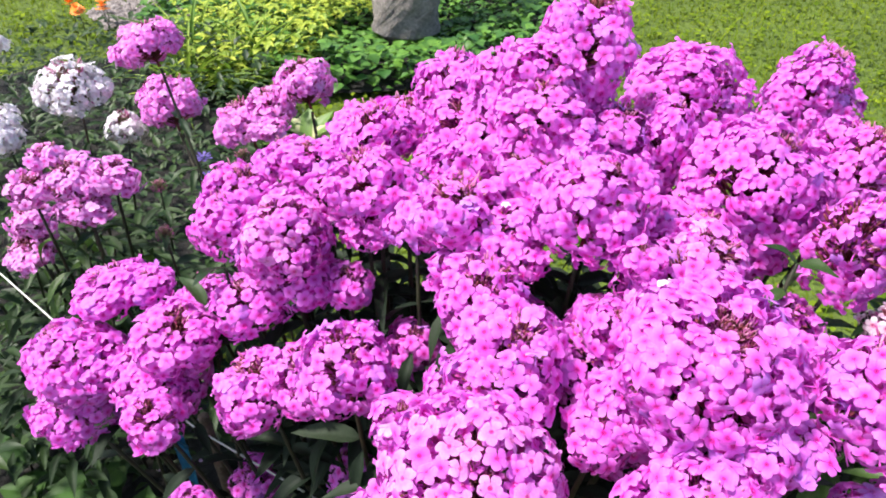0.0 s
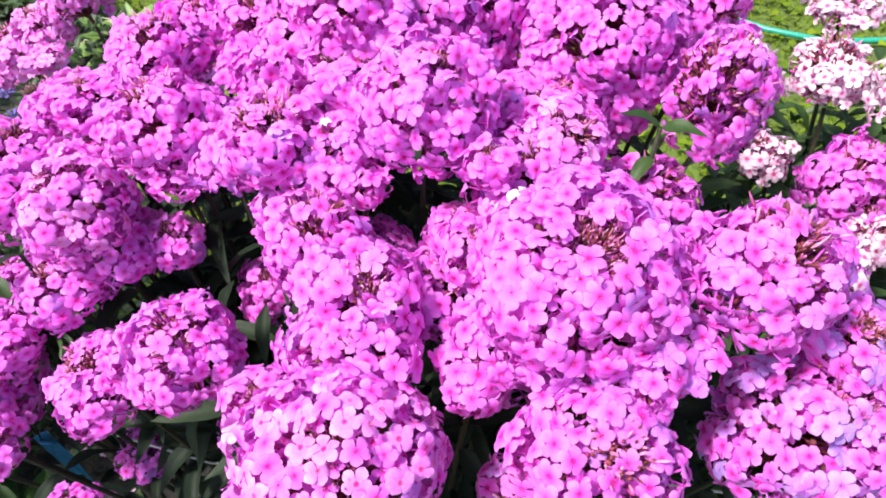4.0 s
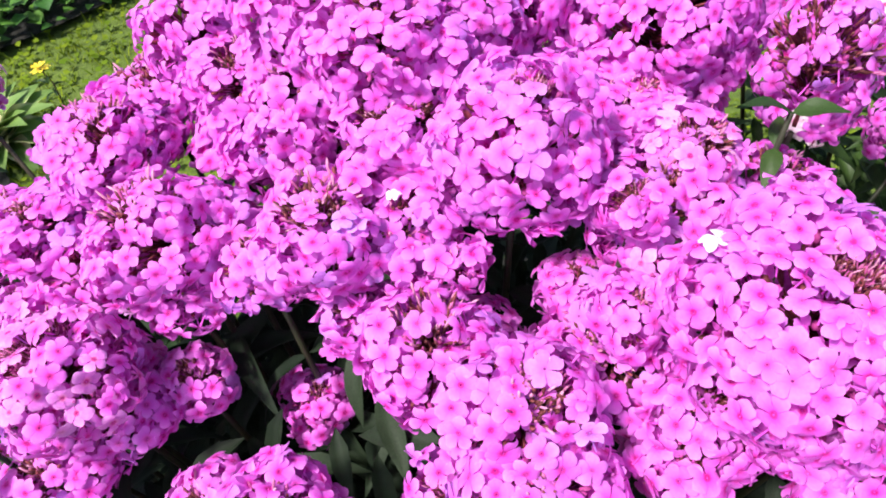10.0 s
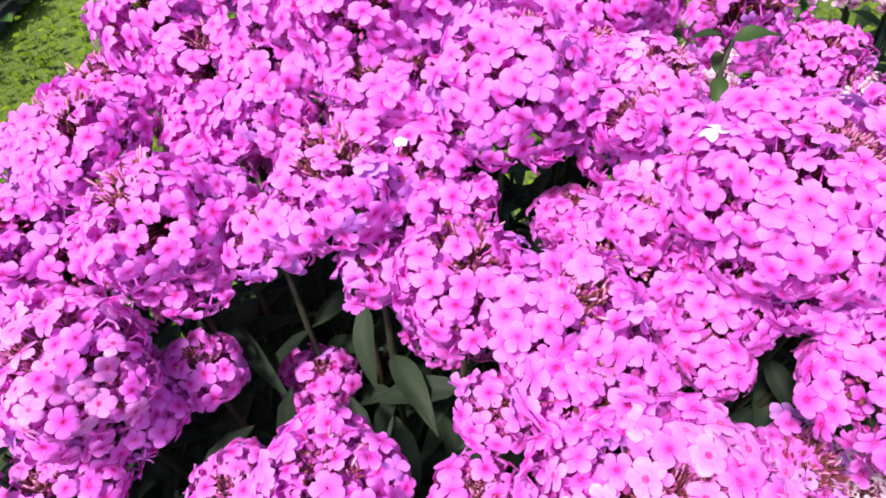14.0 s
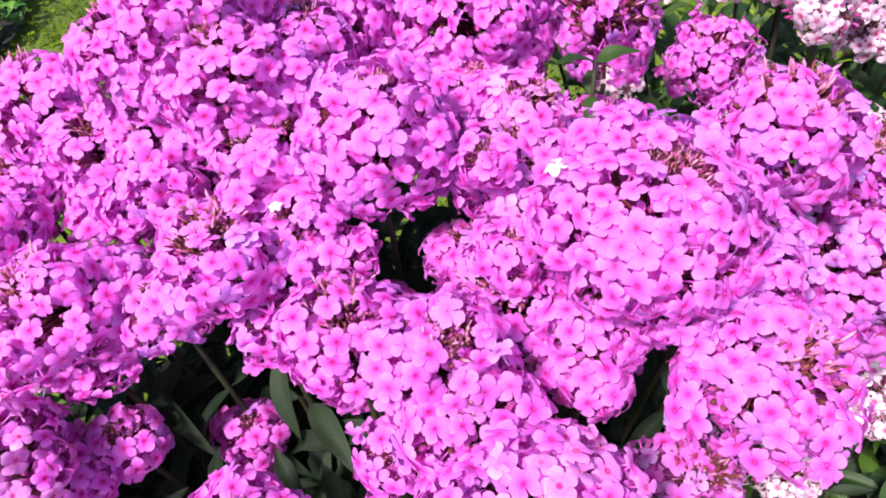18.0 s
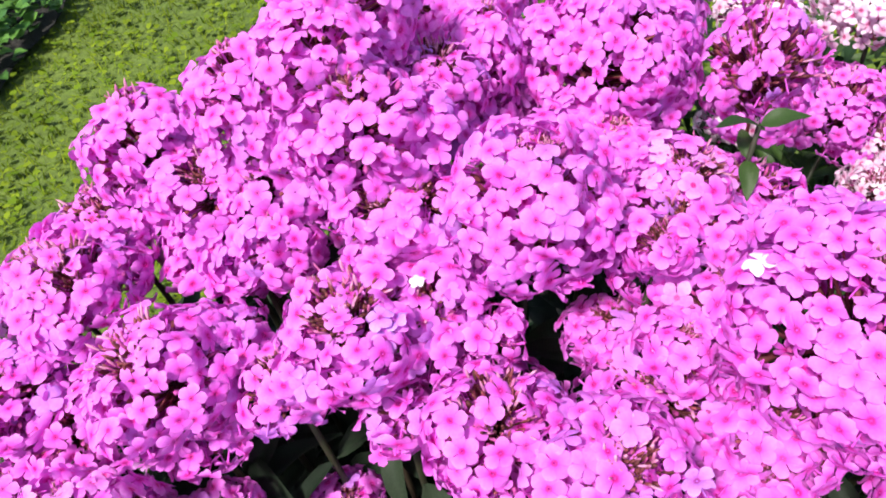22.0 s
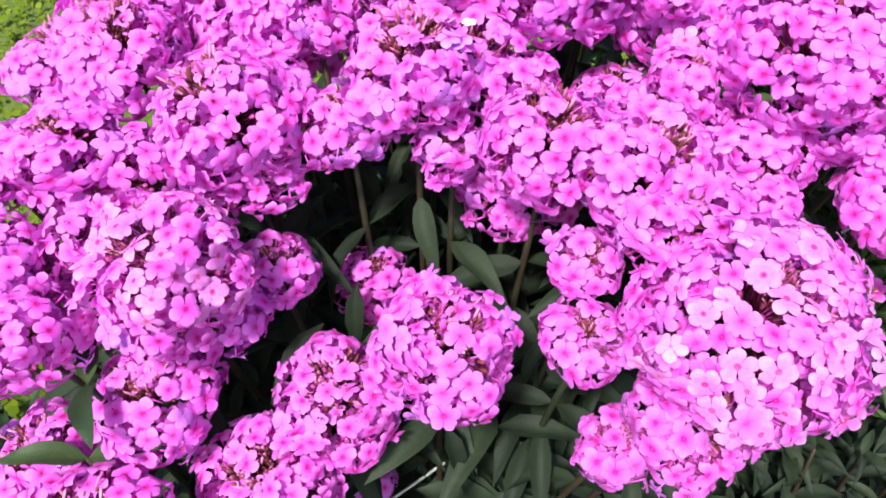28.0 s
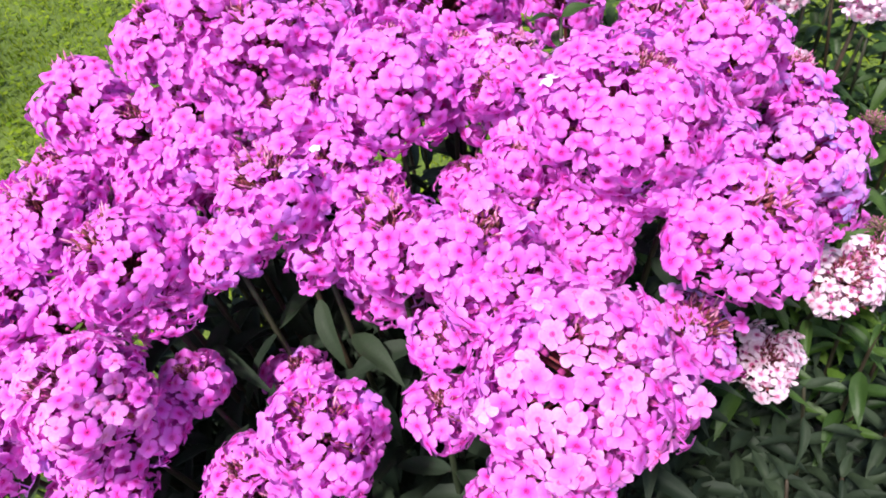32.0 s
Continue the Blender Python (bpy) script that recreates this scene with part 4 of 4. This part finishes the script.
def heart_leaf(size):
    """A broad heart-shaped leaf along +y."""
    verts, faces = [(0, 0.12, 0.0)], []
    n = 18
    for k in range(n):
        w = 2 * math.pi * k / n
        x = 0.55 * math.sin(w) ** 3
        y = 0.52 - (0.44 * math.cos(w) - 0.20 * math.cos(2 * w) - 0.06 * math.cos(3 * w)) * -1.0 - 0.12
        verts.append((x * size, (0.95 - y) * size, (0.10 * abs(x) - 0.12 * (0.95 - y) ** 2) * size))
    for k in range(n):
        faces.append((0, 1 + k, 1 + (k + 1) % n))
    return verts, faces


HEART = mesh_of("leaf", *heart_leaf(1.0), [WEED_BIG])


def sapling(x, y, z, seed, n=6):
    rnd = random.Random(seed)
    thing = tagged(new("broad_leaved_seedling"), "young plant with broad heart-shaped green leaves", "seedling", "broad-leaved seedlings")
    thing.location = (x, y, 0)
    v, f = tube_data([(0, 0, 0), (0.005, 0.004, z * 0.5), (0, 0, z)], [0.003, 0.0025, 0.002], 6)
    put("stem", mesh_of("stem", v, f, [STEM]), thing, Matrix())
    for i in range(n):
        w = 2.0 * i + rnd.uniform(-0.3, 0.3)
        put("leaf", HEART, thing, Matrix.Translation((0, 0, z * (0.55 + 0.45 * i / n))) @ Matrix.Rotation(w, 4, "Z") @ Matrix.Rotation(rnd.uniform(-0.1, 0.35), 4, "X") @ Matrix.Scale(rnd.uniform(0.07, 0.105), 4))


for i, (x, y, z) in enumerate(((-1.02, 1.10, 0.16), (-0.79, 0.98, 0.15), (-0.68, 0.92, 0.10), (-0.92, 1.0, 0.08))):
    sapling(x, y, z, 60 + i)


def daisy(name, x, y, z, r, mat, label, category, group, seed, petals=12, rows=3):
    rnd = random.Random(seed)
    thing = tagged(new(name), label, category, group)
    thing.location = (x, y, 0)
    v, f = tube_data([(0, 0, 0), (0.01, 0, z * 0.6), (0, 0, z)], [0.003, 0.003, 0.0025], 6)
    put("stem", mesh_of("stem", v, f, [STEM]), thing, Matrix())
    verts, faces = [], []
    for row in range(rows):
        for k in range(petals):
            w = 2 * math.pi * (k + 0.5 * row) / petals
            rr, h = r * (1 - 0.25 * row), 0.25 * r * row
            o = len(verts)
            for d, half, up in ((0.15, 0.08, 0), (0.7, 0.22, 0.10 + 0.15 * row), (1.0, 0.10, 0.05 + 0.25 * row)):
                for sgn in (-1, 1):
                    verts.append((rr * (d * math.cos(w) - sgn * half * math.sin(w)), rr * (d * math.sin(w) + sgn * half * math.cos(w)), h + r * up))
            faces += [(o, o + 2, o + 3, o + 1), (o + 2, o + 4, o + 5, o + 3)]
    put("blossom", mesh_of("blossom", verts, faces, [mat]), thing, Matrix.Translation((0, 0, z)) @ Matrix.Rotation(rnd.uniform(-0.4, 0.4), 4, "X"))
    for k in range(5):
        put("leaf", LEAVES[LEAF_GREEN.name][k % 4], thing, Matrix.Translation((0, 0, z * (0.3 + 0.12 * k))) @ Matrix.Rotation(2.4 * k, 4, "Z") @ Matrix.Rotation(0.3, 4, "X") @ Matrix.Scale(0.06, 4))


for i, (x, y) in enumerate(((-2.15, 4.2), (-2.02, 4.24), (-2.25, 4.32), (-2.08, 4.4))):
    daisy("marigold", x, y, 0.18, 0.045, ORANGE, "marigold with a double orange flower", "marigold", "marigolds", 70 + i)
daisy("yellow_flower", -0.37, 2.84, 0.16, 0.035, YELLOW, "small plant with a bright yellow flower", "flower", "", 80, 8, 2)
for i, (x, y, z) in enumerate(((-0.68, 1.78, 0.46), (-0.64, 1.83, 0.43), (-0.71, 1.86, 0.48))):
    daisy("violet_flower", x, y, z, 0.028, VIOLET, "stalk with a dark violet-blue flower", "flower", "violet flowers", 90 + i, 6, 2)
STONE_SHAPE = ([(-0.5, -0.4, 0), (0.5, -0.45, 0), (0.45, 0.5, 0), (-0.4, 0.45, 0), (-0.3, -0.25, 0.35), (0.3, -0.3, 0.4), (0.28, 0.3, 0.33), (-0.25, 0.3, 0.38)], [(0, 1, 5, 4), (1, 2, 6, 5), (2, 3, 7, 6), (3, 0, 4, 7), (4, 5, 6, 7)])
carpet("gravel", scatter(blob(-1.75, 4.75, 0.55, 0.5, 30, 4.0), 1500, 0.02, 0.03, (0.02, 0.05), (-0.1, 0.1)), STONE_SHAPE, STONE, "grey-brown gravel between the beds", "gravel", 9)
line_thing("dry_branch", [(-2.75, 4.45, 0.22), (-2.45, 4.55, 0.27), (-2.2, 4.62, 0.30), (-2.0, 4.75, 0.31), (-1.85, 5.1, 0.02)], 0.012, BRANCH, "pale dry fallen branch leaning over the bed", "branch")


# ---- faded single flowers caught on the heads ----
def faded_flower(x, y, z, r, seed, label):
    rnd = random.Random(seed)
    ob = tagged(new("faded_floret", FLORETS[PETAL_WHITE.name][seed % 8]), label, "flower", "faded florets")
    ob.matrix_world = Matrix.Translation((x, y, z)) @ Matrix.Rotation(rnd.uniform(-0.5, 0.2), 4, "X") @ Matrix.Rotation(rnd.uniform(0, 6.28), 4, "Z") @ Matrix.Scale(r, 4)


faded_flower(0.2085, 0.512, 1.090, 0.0115, 3, "faded whitish floret caught on a magenta flower head")
faded_flower(0.0725, 0.690, 1.062, 0.007, 5, "small white petal lying on a magenta flower head")
faded_flower(0.145, 0.672, 1.133, 0.007, 6, "small white petal lying on a magenta flower head")
faded_flower(0.038, 0.474, 1.002, 0.007, 2, "small white petal lying on a magenta flower head")


def blue_flower(x, y, z, r, seed):
    rnd = random.Random(seed)
    ob = tagged(new("withered_floret", FLORETS[PETAL_LILAC.name][seed % 8]), "withered lilac-blue floret on a magenta flower head", "flower", "withered florets")
    ob.matrix_world = Matrix.Translation((x, y, z)) @ Matrix.Rotation(rnd.uniform(-0.9, 0.6), 4, "X") @ Matrix.Rotation(rnd.uniform(0, 6.28), 4, "Z") @ Matrix.Scale(r, 4)


for i, (x, y, z) in enumerate(((0.029, 0.676, 1.076), (0.036, 0.671, 1.070), (0.023, 0.668, 1.066), (0.341, 0.422, 1.048), (0.345, 0.414, 1.036), (0.085, 0.470, 1.040))):
    blue_flower(x, y, z, 0.011, 300 + i)


# ---- single pink flowers among the green foliage ----
def pink_flower(x, y, z, r, seed):
    rnd = random.Random(seed)
    thing = tagged(new("pink_flower"), "leafy plant with one single rose-pink flower", "flower", "single pink flowers")
    thing.location = (x, y, 0)
    v, f = tube_data([(0, 0, 0), (0.008, 0.0, z * 0.5), (0, 0, z)], [0.004, 0.0035, 0.0025], 6)
    put("stem", mesh_of("stem", v, f, [STEM]), thing, Matrix())
    face = Vector((-0.5 + rnd.uniform(-0.3, 0.3), -0.4 + rnd.uniform(-0.3, 0.3), 0.8)).normalized()
    put("blossom", FLORETS[PETAL_PINK.name][seed % 8], thing, Matrix.Translation((0, 0, z)) @ frame_to(face, rnd.uniform(0, 6.28)) @ Matrix.Scale(r, 4))
    for k in range(14):
        put("leaf", rnd.choice(LEAVES[LEAF_LIME.name]), thing, Matrix.Translation((0, 0, z * (0.45 + 0.038 * k))) @ Matrix.Rotation(2.4 * k, 4, "Z") @ Matrix.Rotation(rnd.uniform(0.0, 0.5), 4, "X") @ Matrix.Scale(rnd.uniform(0.05, 0.085), 4))


for i, (x, y, z, r) in enumerate(((0.641, 0.353, 0.62, 0.016), (0.622, 0.319, 0.55, 0.017), (0.635, 0.275, 0.55, 0.023), (0.708, 0.243, 0.55, 0.020), (0.754, 0.221, 0.55, 0.019), (0.74, 0.30, 0.54, 0.018))):
    pink_flower(x, y, z, r, 200 + i)
